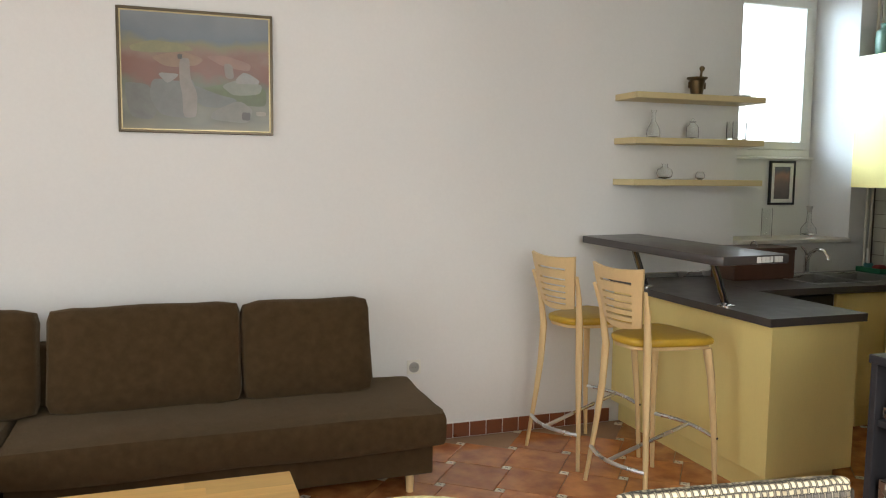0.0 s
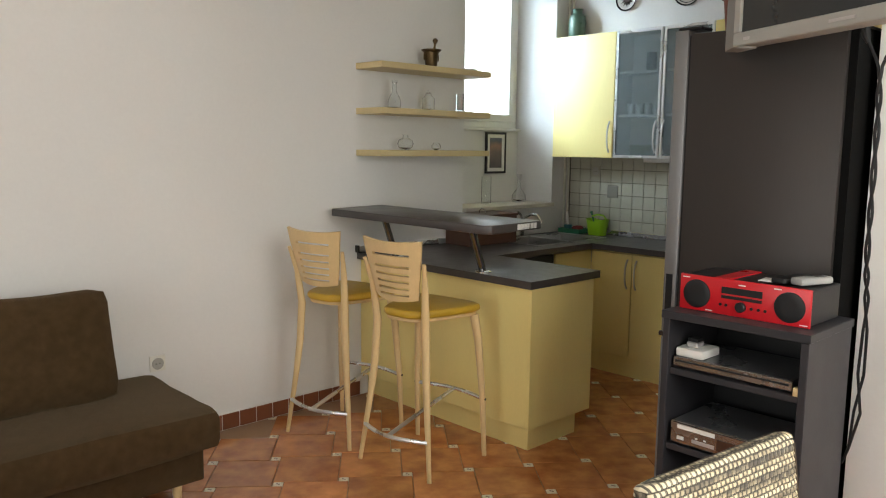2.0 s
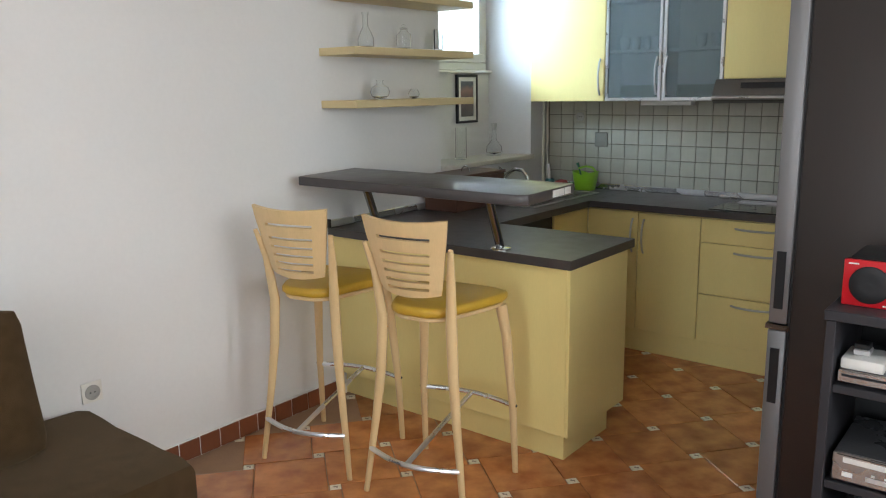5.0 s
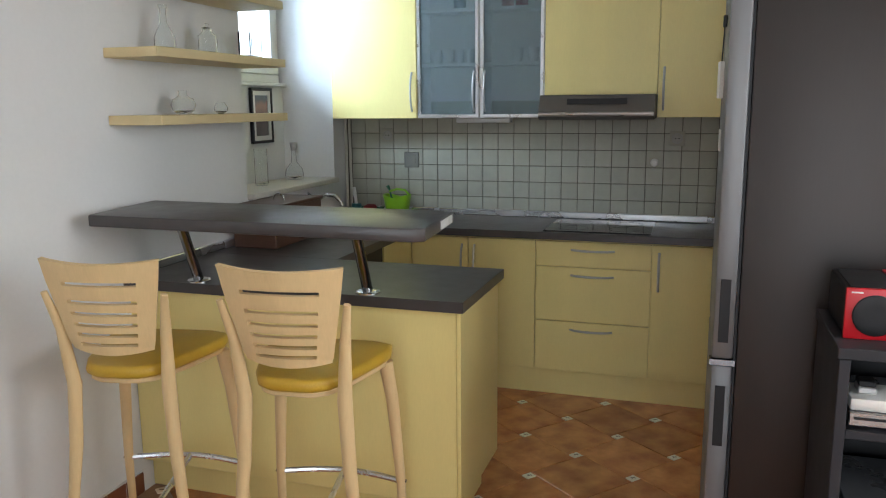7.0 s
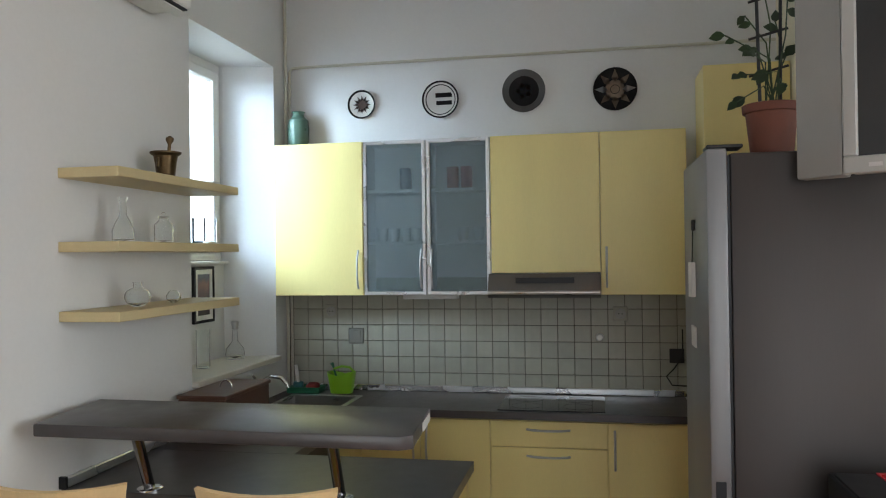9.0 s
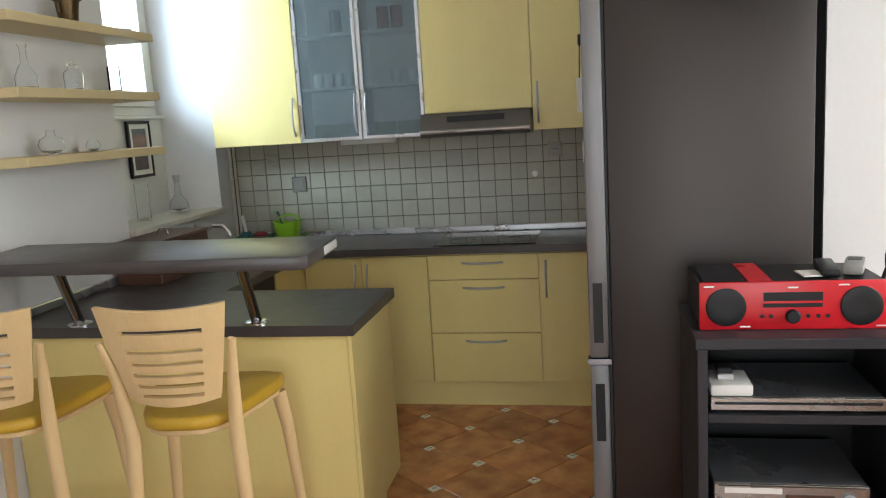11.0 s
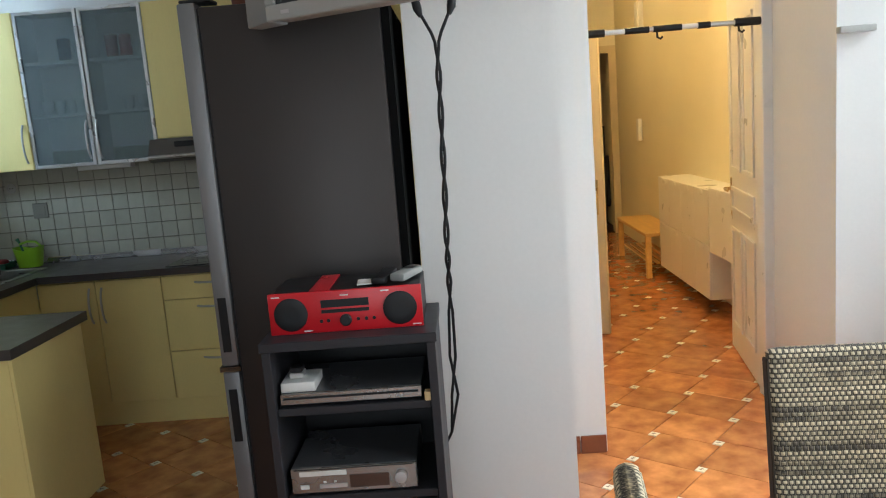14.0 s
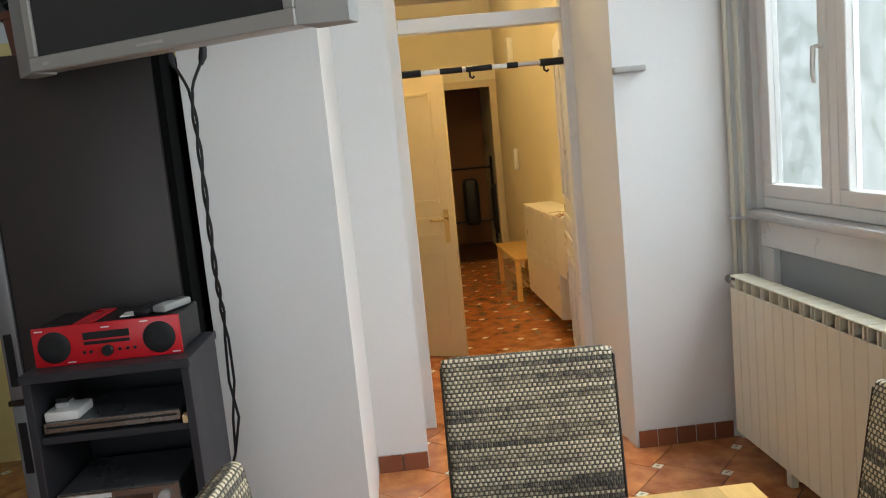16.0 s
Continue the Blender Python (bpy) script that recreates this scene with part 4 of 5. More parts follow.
# ---- worktop things ----
BOXWOOD = mat("reddish_brown_wood", (0.105, 0.046, 0.027), 0.42, vary=0.15, scale=6, stretch=(4, 1, 1), bump=0.03)
bx = thing("bread_box", "dark brown wooden box with a ring-handled lid", "box")
part("body", box(B(), 3.56, 4.03, 4.275, 4.50, 0.9012, 1.085, 0.004), BOXWOOD, bx)
lid = part("lid", box(B(), 3.555, 4.036, 4.268, 4.505, 1.0855, 1.103, 0.003), BOXWOOD, bx)
part("ring", tube(B(), [(3.80, 4.39 + 0.03 * math.cos(a), 1.103 + 0.032 * math.sin(a)) for a in [math.pi * k / 10 for k in range(11)]], 0.004, 8), CHROME, lid)
sk = thing("sink", "stainless steel double sink let into the worktop", "sink")
bm = B()
for a in ((3.94, 4.73, 4.01, 4.035), (3.94, 4.73, 4.415, 4.44), (3.94, 3.965, 4.035, 4.415), (4.705, 4.73, 4.035, 4.415), (4.325, 4.345, 4.035, 4.415)):
    box(bm, *a, 0.9006, 0.9056, 0.001)
part("rim", bm, STEEL, sk)
for x0, x1 in ((3.966, 4.324), (4.346, 4.704)):
    bm = box(B(), x0, x1, 4.036, 4.414, 0.735, 0.742)
    box(bm, x0, x0 + 0.004, 4.036, 4.414, 0.742, 0.902)
    box(bm, x1 - 0.004, x1, 4.036, 4.414, 0.742, 0.902)
    box(bm, x0 + 0.004, x1 - 0.004, 4.036, 4.040, 0.742, 0.902)
    box(bm, x0 + 0.004, x1 - 0.004, 4.410, 4.414, 0.742, 0.902)
    part("bowl", bm, STEEL, sk)
tp = thing("tap", "chrome mixer tap with a curved spout", "tap", (4.32, 4.475, 0.901))
part("base", lathe(B(), [(0.026, 0), (0.026, 0.008), (0.018, 0.012), (0.018, 0.09), (0.02, 0.11), (0.012, 0.125)], 20), CHROME, tp)
part("spout", tube(B(), [(0, 0, 0.09), (0, -0.03, 0.14), (0, -0.08, 0.17), (0, -0.14, 0.165), (0, -0.175, 0.13), (0, -0.18, 0.11)], [0.012, 0.012, 0.011, 0.011, 0.010, 0.010], 12), CHROME, tp)
part("lever", tube(B(), [(0, 0, 0.12), (-0.02, 0.0, 0.16), (-0.055, 0.0, 0.185)], [0.008, 0.008, 0.006], 8), CHROME, tp)

cd = thing("dish_caddy", "lime green plastic cutlery caddy beside the sink", "caddy", (4.835, 4.17, 0.901))
out = [(0.055 * math.copysign(abs(math.cos(a)) ** 0.6, math.cos(a)), 0.075 * math.copysign(abs(math.sin(a)) ** 0.6, math.sin(a))) for a in [2 * math.pi * k / 28 for k in range(28)]]
bm = B()
lo = [bm.verts.new((x * 0.85, y * 0.85, 0)) for x, y in out]
hi = [bm.verts.new((x * 1.12, y * 1.12, 0.105 + 0.02 * abs(y) / 0.075)) for x, y in out]
hi2 = [bm.verts.new((x * 1.02, y * 1.02, 0.103 + 0.02 * abs(y) / 0.075)) for x, y in out]
lo2 = [bm.verts.new((x * 0.80, y * 0.80, 0.004)) for x, y in out]
bm.faces.new(lo[::-1])
bm.faces.new(lo2)
for k in range(28):
    j = (k + 1) % 28
    bm.faces.new((lo[k], lo[j], hi[j], hi[k]))
    bm.faces.new((hi[k], hi[j], hi2[j], hi2[k]))
    bm.faces.new((hi2[k], hi2[j], lo2[j], lo2[k]))
part("tub", bm, LIME, cd)
part("handle", tube(B(), [(0, -0.08, 0.12), (0, -0.05, 0.15), (0, 0, 0.155), (0, 0.05, 0.14)], 0.007, 8), LIME, cd)
part("brush", tube(B(), [(0.01, 0.02, 0.02), (0.0, 0.05, 0.15), (-0.005, 0.06, 0.175)], [0.006, 0.006, 0.012], 8), GREENP, cd, "dark green brush handle")
tr = thing("drainer_tray", "dark green tray with brush and red sponge", "tray", (4.83, 4.39, 0.901))
bm = box(B(), -0.06, 0.06, -0.10, 0.10, 0, 0.008, 0.003)
for a in ((-0.06, -0.054, -0.10, 0.10), (0.054, 0.06, -0.10, 0.10), (-0.054, 0.054, -0.10, -0.094), (-0.054, 0.054, 0.094, 0.10)):
    box(bm, *a, 0.008, 0.035)
part("tray", bm, GREENP, tr)
part("sponge", soft(B(), -0.04, 0.04, -0.075, -0.005, 0.01, 0.055, 0.018), mat("red_sponge", (0.25, 0.03, 0.03), 0.9, vary=0.15, scale=30, bump=0.3), tr, "dark red sponge")
part("cup", lathe(B(), [(0.025, 0.009), (0.032, 0.05), (0.028, 0.06), (0.001, 0.06)], 16, (0, 0.05, 0)), mat("teal_plastic", (0.03, 0.16, 0.17), 0.4), tr)
part("brush", tube(B(), [(0, 0.05, 0.05), (0.0, 0.06, 0.12), (0.0, 0.065, 0.16)], [0.009, 0.012, 0.010], 8), WHITEM, tr, "white brush handle")

hb = thing("hob", "black glass hob flush in the worktop", "hob")
part("glass", box(B(), 4.425, 4.865, 2.64, 3.19, 0.9005, 0.905, 0.0015), HOBM, hb)
for y in (2.78, 3.05):
    for x in (4.55, 4.74):
        part("zone_mark", lathe(B(), [(0.08, 0), (0.08, 0.0004), (0.078, 0.0004), (0.078, 0)], 32, (x, y, 0.9052), None, False), HOBM, hb)

hd = thing("cooker_hood", "slim stainless cooker hood under the wall cabinet", "hood")
bm = B()
prof = [(4.93, 1.482), (4.58, 1.474), (4.55, 1.490), (4.553, 1.520), (4.60, 1.602), (4.93, 1.602)]
a = [bm.verts.new((x, 2.654, z)) for x, z in prof]
b = [bm.verts.new((x, 3.249, z)) for x, z in prof]
bm.faces.new(a)
bm.faces.new(b[::-1])
for k in range(len(prof)):
    j = (k + 1) % len(prof)
    bm.faces.new((a[k], b[k], b[j], a[j]))
bmesh.ops.recalc_face_normals(bm, faces=bm.faces)
HOODM = mat("hood_steel", (0.15, 0.137, 0.122), 0.38, metal=0.5, vary=0.06)
part("body", bm, HOODM, hd)
part("slot", box(B(), 4.566, 4.598, 2.79, 3.10, 1.553, 1.583), BLACK, hd, "black control slot")
part("front_bar", tube(B(), [(4.546, 2.656, 1.503), (4.546, 3.247, 1.503)], 0.011, 12), STEEL, hd)
u = thing("cabinet_light", "slim white light fitting under the wall cabinet", "light")
part("housing", box(B(), 4.80, 4.87, 3.46, 3.78, 1.455, 1.4815, 0.004), WHITEM, u)

# things behind the frosted doors
CUPM = mat("white_cups", (0.75, 0.75, 0.72), 0.3)
for y in (3.70, 3.76, 3.83, 3.90, 3.33, 3.42):
    turned("cup", "white cup behind frosted cabinet glass", "cup", hollow([(0.022, 0), (0.03, 0.03), (0.032, 0.075)], 0.004), CUPM, (4.81, y, 1.7915))
for y, c in ((3.40, (0.35, 0.03, 0.03)), (3.48, (0.30, 0.05, 0.03)), (3.76, (0.06, 0.10, 0.13))):
    turned("tin", "coloured tin behind frosted cabinet glass", "tin", [(0.035, 0), (0.035, 0.12), (0.03, 0.125)], mat("tin_paint", c, 0.4), (4.82, y, 2.0915))

# ---- plates and pipe on the kitchen wall ----
INKB = mat("black_glaze", (0.008, 0.007, 0.008), 0.55, vary=0.1)
INKB.node_tree.nodes["Principled BSDF"].inputs["Specular IOR Level"].default_value = 0.15
CREAM = mat("cream_glaze", (0.62, 0.60, 0.56), 0.3, vary=0.04)
RUST = mat("rust_glaze", (0.12, 0.080, 0.066), 0.35, vary=0.15, scale=20)
GREYG = mat("grey_glaze", (0.075, 0.075, 0.074), 0.4, vary=0.1)
PALEG = mat("pale_grey_glaze", (0.42, 0.42, 0.41), 0.4, vary=0.08, scale=20)
OLIVE = mat("tan_glaze", (0.20, 0.145, 0.095), 0.5, vary=0.15, scale=30)


def plate(y, z, r, base, rings, label, petals=0, petal_mat=None, petal_r=0.5, rect=False):
    u = thing("wall_plate", label, "plate", (EX - 0.002, y, z), 0, "plates on the kitchen wall")
    part("plate", lathe(B(), [(r * 0.55, 0), (r * 0.6, 0.004), (r * 0.97, 0.020), (r, 0.022), (r * 0.97, 0.024), (r * 0.62, 0.009), (0.001, 0.008)], 36, (0, 0, 0), turnx), base, u)
    for r0, r1, mm in rings:
        h0, h1 = [0.0082 + max(0, (q / 1.0 - 0.62)) * 0.042 for q in (r0, r1)]
        part("ring", lathe(B(), [(r * r1, h1), (r * r1, h1 + 0.0012), (r * r0, h0 + 0.0012), (r * r0, h0)], 36, (0, 0, 0), turnx, False), mm, u)
    for k in range(petals):
        a = 2 * math.pi * k / petals
        bm = B()
        mid = petal_r * 0.72
        half = min(0.16, 0.88 * mid * math.tan(math.pi / petals))
        q = [(mid, -half), (petal_r * 1.25, 0.0), (mid, half), (petal_r * 0.45, 0.0)]
        vs = [bm.verts.new((-0.0116 - max(0, d - 0.60) * 0.043, r * (d * math.cos(a) - e * math.sin(a)), r * (d * math.sin(a) + e * math.cos(a)))) for d, e in q]
        bm.faces.new(vs)
        bmesh.ops.solidify(bm, geom=bm.faces[:], thickness=0.0006)
        for f in part("petal", bm, petal_mat[k % len(petal_mat)], u).data.polygons:
            f.use_smooth = False
    if rect:
        part("motif", box(B(), -0.0108, -0.0098, -r * 0.62, r * 0.28, r * 0.12, r * 0.36), INKB, u)
        part("motif", box(B(), -0.0108, -0.0098, -r * 0.60, r * 0.24, -r * 0.28, -r * 0.06), INKB, u)
    return u


plate(4.052, 2.624, 0.088, CREAM, [(0.86, 0.99, INKB), (0.001, 0.34, RUST)], "small cream plate with a brown flower and dark rim", 12, [RUST], 0.52)
plate(3.567, 2.630, 0.112, CREAM, [(0.90, 0.99, INKB), (0.76, 0.81, INKB)], "cream plate with two dark rings and a block motif", 0, None, 0.5, True)
plate(3.074, 2.655, 0.125, INKB, [(0.70, 0.99, GREYG)], "grey-rimmed plate with a black centre", 5, [OLIVE], 0.32)
plate(2.557, 2.638, 0.123, INKB, [(0.22, 0.44, OLIVE), (0.001, 0.19, OLIVE)], "black plate with a tan and pale star pattern", 8, [PALEG, OLIVE, OLIVE, OLIVE], 0.74)
pp = thing("wall_pipe", "cream painted pipe along the kitchen wall", "pipe")
part("pipe", tube(B(), [(4.90, 4.505, 0.905), (4.90, 4.505, 2.84), (4.905, 4.49, 2.862), (4.915, 4.45, 2.868), (4.915, 1.70, 2.862)], 0.009, 10), PIPEM, pp)
part("pipe", tube(B(), [(4.87, 4.518, 0.905), (4.87, 4.518, CZ - 0.002)], 0.010, 8), PIPEM, pp)
turned("green_vase", "celadon green vase on top of the wall cabinet", "vase", hollow([(0.045, 0), (0.062, 0.03), (0.066, 0.11), (0.060, 0.16), (0.036, 0.185), (0.034, 0.20), (0.042, 0.212)], 0.006), CERAM, (4.85, 4.43, 2.371))

# ---- air conditioner ----
ac = thing("air_conditioner", "white wall air conditioner unit with an open flap", "air conditioner")
part("body", box(B(), 2.62, 3.44, 4.34, NY - 0.001, 2.755, 3.02, 0.025, 3), WHITEM, ac)
part("outlet", box(B(), 2.66, 3.40, 4.345, 4.42, 2.748, 2.7545), GRAPH, ac)
part("flap", box(B(), 2.66, 3.42, 4.345, 4.40, 2.732, 2.738, 0.002), WHITEM, ac)

# ---- plant on the fridge ----
pt = thing("potted_plant", "climbing plant in a terracotta pot on the fridge", "plant", (2.835, 2.160, 1.9865))
part("pot", lathe(B(), hollow([(0.056, 0), (0.060, 0.01), (0.072, 0.125), (0.080, 0.127), (0.082, 0.150), (0.077, 0.152)], 0.008), 28), TERRA, pt)
part("soil", lathe(B(), [(0.070, 0.128), (0.045, 0.134), (0.001, 0.136)], 18), mat("soil", (0.03, 0.02, 0.013), 0.95, bump=0.4), pt)
bm = B()
for dy in (-0.025, 0.03):
    tube(bm, [(0.0, dy, 0.10), (0.0, dy * 1.3, 0.62)], 0.005, 6)
for z in (0.25, 0.36, 0.47, 0.56):
    tube(bm, [(0.0, -0.05, z + 0.015), (0.0, 0.06, z - 0.012)], 0.004, 6)
part("trellis", bm, BLACK, pt, "dark stick trellis")


def leaf(bm, at, d, up, size):
    d, at = Vector(d).normalized(), Vector(at)
    s = d.cross(Vector(up)).normalized()
    n = s.cross(d)
    rows = [(0, 0.02, 0), (0.25, 0.30, 0.03), (0.5, 0.36, 0.04), (0.75, 0.22, 0.0), (1.0, 0.01, -0.08)]
    prev = None
    for u, w, h in rows:
        c = at + d * u * size + n * h * size
        cur = [bm.verts.new(c - s * w * size + n * 0.08 * w * size), bm.verts.new(c), bm.verts.new(c + s * w * size + n * 0.08 * w * size)]
        if prev:
            bm.faces.new((prev[0], prev[1], cur[1], cur[0]))
            bm.faces.new((prev[1], prev[2], cur[2], cur[1]))
        prev = cur
    bmesh.ops.solidify(bm, geom=bm.faces[:], thickness=0.0006)


rng = random.Random(4)
ends = []
for tip in ((-0.02, 0.13, 0.36), (-0.03, 0.10, 0.16), (0.0, 0.05, 0.32), (-0.04, 0.06, 0.30), (0.02, -0.02, 0.40), (0.0, 0.07, 0.42), (-0.03, 0.02, 0.24), (0.03, -0.05, 0.30), (0.0, 0.02, 0.52), (-0.02, 0.09, 0.24), (0.0, -0.05, 0.46), (-0.05, -0.02, 0.20)):
    base = Vector((rng.uniform(-0.02, 0.02), rng.uniform(-0.02, 0.02), 0.13))
    t = Vector(tip)
    mid = (base + t) / 2 + Vector((0, -0.02, 0.06))
    part("stem", tube(B(), [base, mid, t], 0.0022, 5), LEAF, pt)
    ends.append((t, t - mid))
for i, (t, d) in enumerate(ends):
    for k in range(2):
        bm = B()
        dd = d.normalized() + Vector((rng.uniform(-0.5, 0.3), rng.uniform(-0.4, 0.6), rng.uniform(-1.2, -0.1)))
        leaf(bm, t - d * 0.3 * k, dd, (-1, 0.2, 0.3), rng.uniform(0.028, 0.055))
        part("leaf", bm, LEAF, pt)

ut = thing("hanging_cloth", "white kitchen tongs and cloth hung on the fridge door", "utensil", (2.98, 2.3635, 1.585))
part("clip", box(B(), -0.012, 0.012, 0.0, 0.012, 0.19, 0.225, 0.003), BLACK, ut)
part("cloth", slab(B(), [(-0.015, 0.002), (0.02, 0.002), (0.02, 0.02), (-0.015, 0.014)], -0.02, 0.09, 0.002), WHITEM, ut)
part("cord", tube(B(), [(0, 0.007, 0.19), (0.002, 0.01, 0.088)], 0.002, 6), BLACK, ut)

# ---- things on and in the rack ----
ph = thing("handset", "grey cordless handset lying on the stereo", "handset", (2.46, 1.70, 1.1335), -20)
part("body", box(B(), -0.07, 0.07, -0.024, 0.024, 0.0, 0.024, 0.008, 2), TVG, ph)
part("screen", box(B(), 0.01, 0.045, -0.016, 0.016, 0.0242, 0.0252), BLACK, ph)
u = thing("remote_control", "black remote control lying on the stereo", "remote", (2.46, 1.765, 1.1335), -8)
part("body", box(B(), -0.08, 0.08, -0.022, 0.022, 0, 0.018, 0.005, 2), BLACK, u)
u = thing("card", "white folded card lying on the stereo", "card", (2.42, 1.815, 1.1335), 5)
part("sheet", box(B(), -0.035, 0.035, -0.026, 0.026, 0, 0.004, 0.001), WHITEM, u)
u = thing("router", "small white network box on the disc player", "router", (2.36, 2.02, 0.8556))
part("body", box(B(), -0.06, 0.06, -0.05, 0.05, 0, 0.03, 0.006, 2), WHITEM, u)
u = thing("small_adapter", "little silver adapter on the network box", "adapter", (2.36, 2.03, 0.8857))
part("body", box(B(), -0.025, 0.025, -0.02, 0.02, 0, 0.016, 0.003), SATIN, u)
part("cap", box(B(), -0.02, 0.02, -0.018, 0.018, 0.0162, 0.03, 0.002), BLACK, u)
u = thing("wooden_block", "small pale wooden block jammed beside the shelf", "block")
part("block", box(B(), 2.275, 2.30, 1.6405, 1.664, 0.8155, 0.842, 0.002), BEECH, u)

# ---- cables on the pier ----
cb = thing("power_cable", "twisted black power cables hanging on the white wall", "cable")
path = [(2.48, 1.559, 1.80), (2.51, 1.563, 1.63), (2.53, 1.569, 1.41), (2.56, 1.577, 1.213), (2.60, 1.580, 1.08)]
for s in (-1, 1):
    pts = [(2.485, 1.559 + s * 0.045, 1.888), (2.478, 1.559 + s * 0.014, 1.825)]
    for i in range(41):
        q = i / 40 * (len(path) - 1)
        k = min(int(q), len(path) - 2)
        x, y, z = Vector(path[k]).lerp(Vector(path[k + 1]), q - k)
        pts.append((x + 0.004 * s * math.sin(i * 0.55), y + 0.0055 * s * math.cos(i * 0.55), z))
    pts += [(2.62, 1.583 + s * 0.006, 0.98), (2.63, 1.588 + s * 0.009, 0.83), (2.63, 1.590 - s * 0.010, 0.70), (2.64, 1.610, 0.57), (2.68, 1.64, 0.50)]
    c = part("cable", tube(B(), pts, 0.0048, 7), BLACK, cb)
    part("plug", tube(B(), [(2.484, 1.559 + s * 0.040, 1.872), (2.486, 1.559 + s * 0.048, 1.895), (2.488, 1.559 + s * 0.052, 1.918), (2.490, 1.559 + s * 0.055, 1.945)], [0.006, 0.013, 0.012, 0.008], 10), BLACK, c)

# ---- on the fridge door ----
u = thing("door_tag", "small white tag stuck to the fridge door", "tag")
part("tag", box(B(), 2.96, 3.06, 2.3645, 2.370, 1.405, 1.47, 0.001), WHITEM, u)

# ---- woven chairs ----
PU, PV = 0.0124, 0.0102


def woven_material():
    """Broad weft strands in banded cream and slate, held by narrow pale warp strands."""
    m = bpy.data.materials.new("woven_rush")
    m.use_nodes = True
    n, l = m.node_tree.nodes, m.node_tree.links

    def math_node(op, a, b=None, c=None):
        k = n.new("ShaderNodeMath")
        k.operation = op
        for i, v in enumerate((a, b, c)):
            if isinstance(v, (int, float)):
                k.inputs[i].default_value = v
            elif v is not None:
                l.new(v, k.inputs[i])
        return k.outputs[0]

    def step(v, lo, hi):
        k = n.new("ShaderNodeMapRange")
        k.inputs[1].default_value, k.inputs[2].default_value = lo, hi
        l.new(v, k.inputs[0])
        return k.outputs[0]

    def ramp(v, stops):
        k = n.new("ShaderNodeValToRGB")
        e = k.color_ramp.elements
        e[0].position, e[0].color = stops[0][0], (*stops[0][1], 1)
        e[1].position, e[1].color = stops[-1][0], (*stops[-1][1], 1)
        for p, c in stops[1:-1]:
            e.new(p).color = (*c, 1)
        l.new(v, k.inputs[0])
        return k.outputs[0]

    def mix(f, a, b):
        k = n.new("ShaderNodeMix")
        k.data_type = 'RGBA'
        l.new(f, k.inputs[0])
        for i, v in ((6, a), (7, b)):
            if isinstance(v, tuple):
                k.inputs[i].default_value = (*v, 1)
            else:
                l.new(v, k.inputs[i])
        return k.outputs[2]

    tc, sep, wob = n.new("ShaderNodeTexCoord"), n.new("ShaderNodeSeparateXYZ"), n.new("ShaderNodeTexNoise")
    l.new(tc.outputs["Object"], sep.inputs[0])
    l.new(tc.outputs["Object"], wob.inputs[0])
    wob.inputs["Scale"].default_value = 45.0
    wz = math_node('MULTIPLY_ADD', math_node('SUBTRACT', wob.outputs[0], 0.5), 0.004, sep.outputs[2])
    wx = math_node('MULTIPLY_ADD', math_node('SUBTRACT', wob.outputs[0], 0.5), 0.005, sep.outputs[0])
    rz = math_node('DIVIDE', wz, PV)
    row, fz = math_node('FLOOR', rz), math_node('FRACT', rz)
    ux = math_node('MULTIPLY_ADD', math_node('PINGPONG', row, 1.0), 0.5, math_node('DIVIDE', wx, PU))
    col, fx = math_node('FLOOR', ux), math_node('FRACT', ux)
    dx, dz = math_node('ABSOLUTE', math_node('SUBTRACT', fx, 0.5)), math_node('ABSOLUTE', math_node('SUBTRACT', fz, 0.5))
    weft = math_node('MULTIPLY', step(dx, 0.36, 0.24), step(dz, 0.43, 0.26))
    warp = step(dx, 0.39, 0.45)
    cell, cv = n.new("ShaderNodeTexWhiteNoise"), n.new("ShaderNodeCombineXYZ")
    l.new(col, cv.inputs[0])
    l.new(row, cv.inputs[2])
    l.new(cv.outputs[0], cell.inputs["Vector"])
    rown = n.new("ShaderNodeTexWhiteNoise")
    rown.noise_dimensions = '1D'
    l.new(row, rown.inputs["W"])
    band, mp = n.new("ShaderNodeTexNoise"), n.new("ShaderNodeMapping")
    mp.inputs["Scale"].default_value = (1.6, 0, 26)
    l.new(tc.outputs["Object"], mp.inputs[0])
    l.new(mp.outputs[0], band.inputs[0])
    band.inputs["Scale"].default_value = 1.0
    v = math_node('MULTIPLY_ADD', cell.outputs["Value"], 0.09, math_node('MULTIPLY', rown.outputs["Value"], 0.28))
    v = math_node('MULTIPLY_ADD', band.outputs[0], 0.90, v)
    wc = ramp(v, [(0.38, (0.055, 0.049, 0.044)), (0.47, (0.11, 0.096, 0.078)), (0.53, (0.32, 0.272, 0.185)), (0.60, (0.60, 0.52, 0.35)), (0.74, (0.80, 0.71, 0.51))])
    pc = ramp(cell.outputs["Value"], [(0.0, (0.08, 0.070, 0.052)), (0.5, (0.21, 0.185, 0.135)), (1.0, (0.42, 0.37, 0.27))])
    fib = n.new("ShaderNodeTexNoise")
    fib.inputs["Scale"].default_value = 500.0
    l.new(tc.outputs["Object"], fib.inputs[0])
    # gaps between strands are coloured near black for the shade in the crevices
    l.new(mix(math_node('MULTIPLY', step(fib.outputs[0], 0.7, 0.3), 0.12), mix(weft, mix(warp, (0.016, 0.013, 0.010), pc), wc), (0.12, 0.11, 0.085)), n["Principled BSDF"].inputs["Base Color"])
    n["Principled BSDF"].inputs["Roughness"].default_value = 0.6
    return m


WOVEN = woven_material()
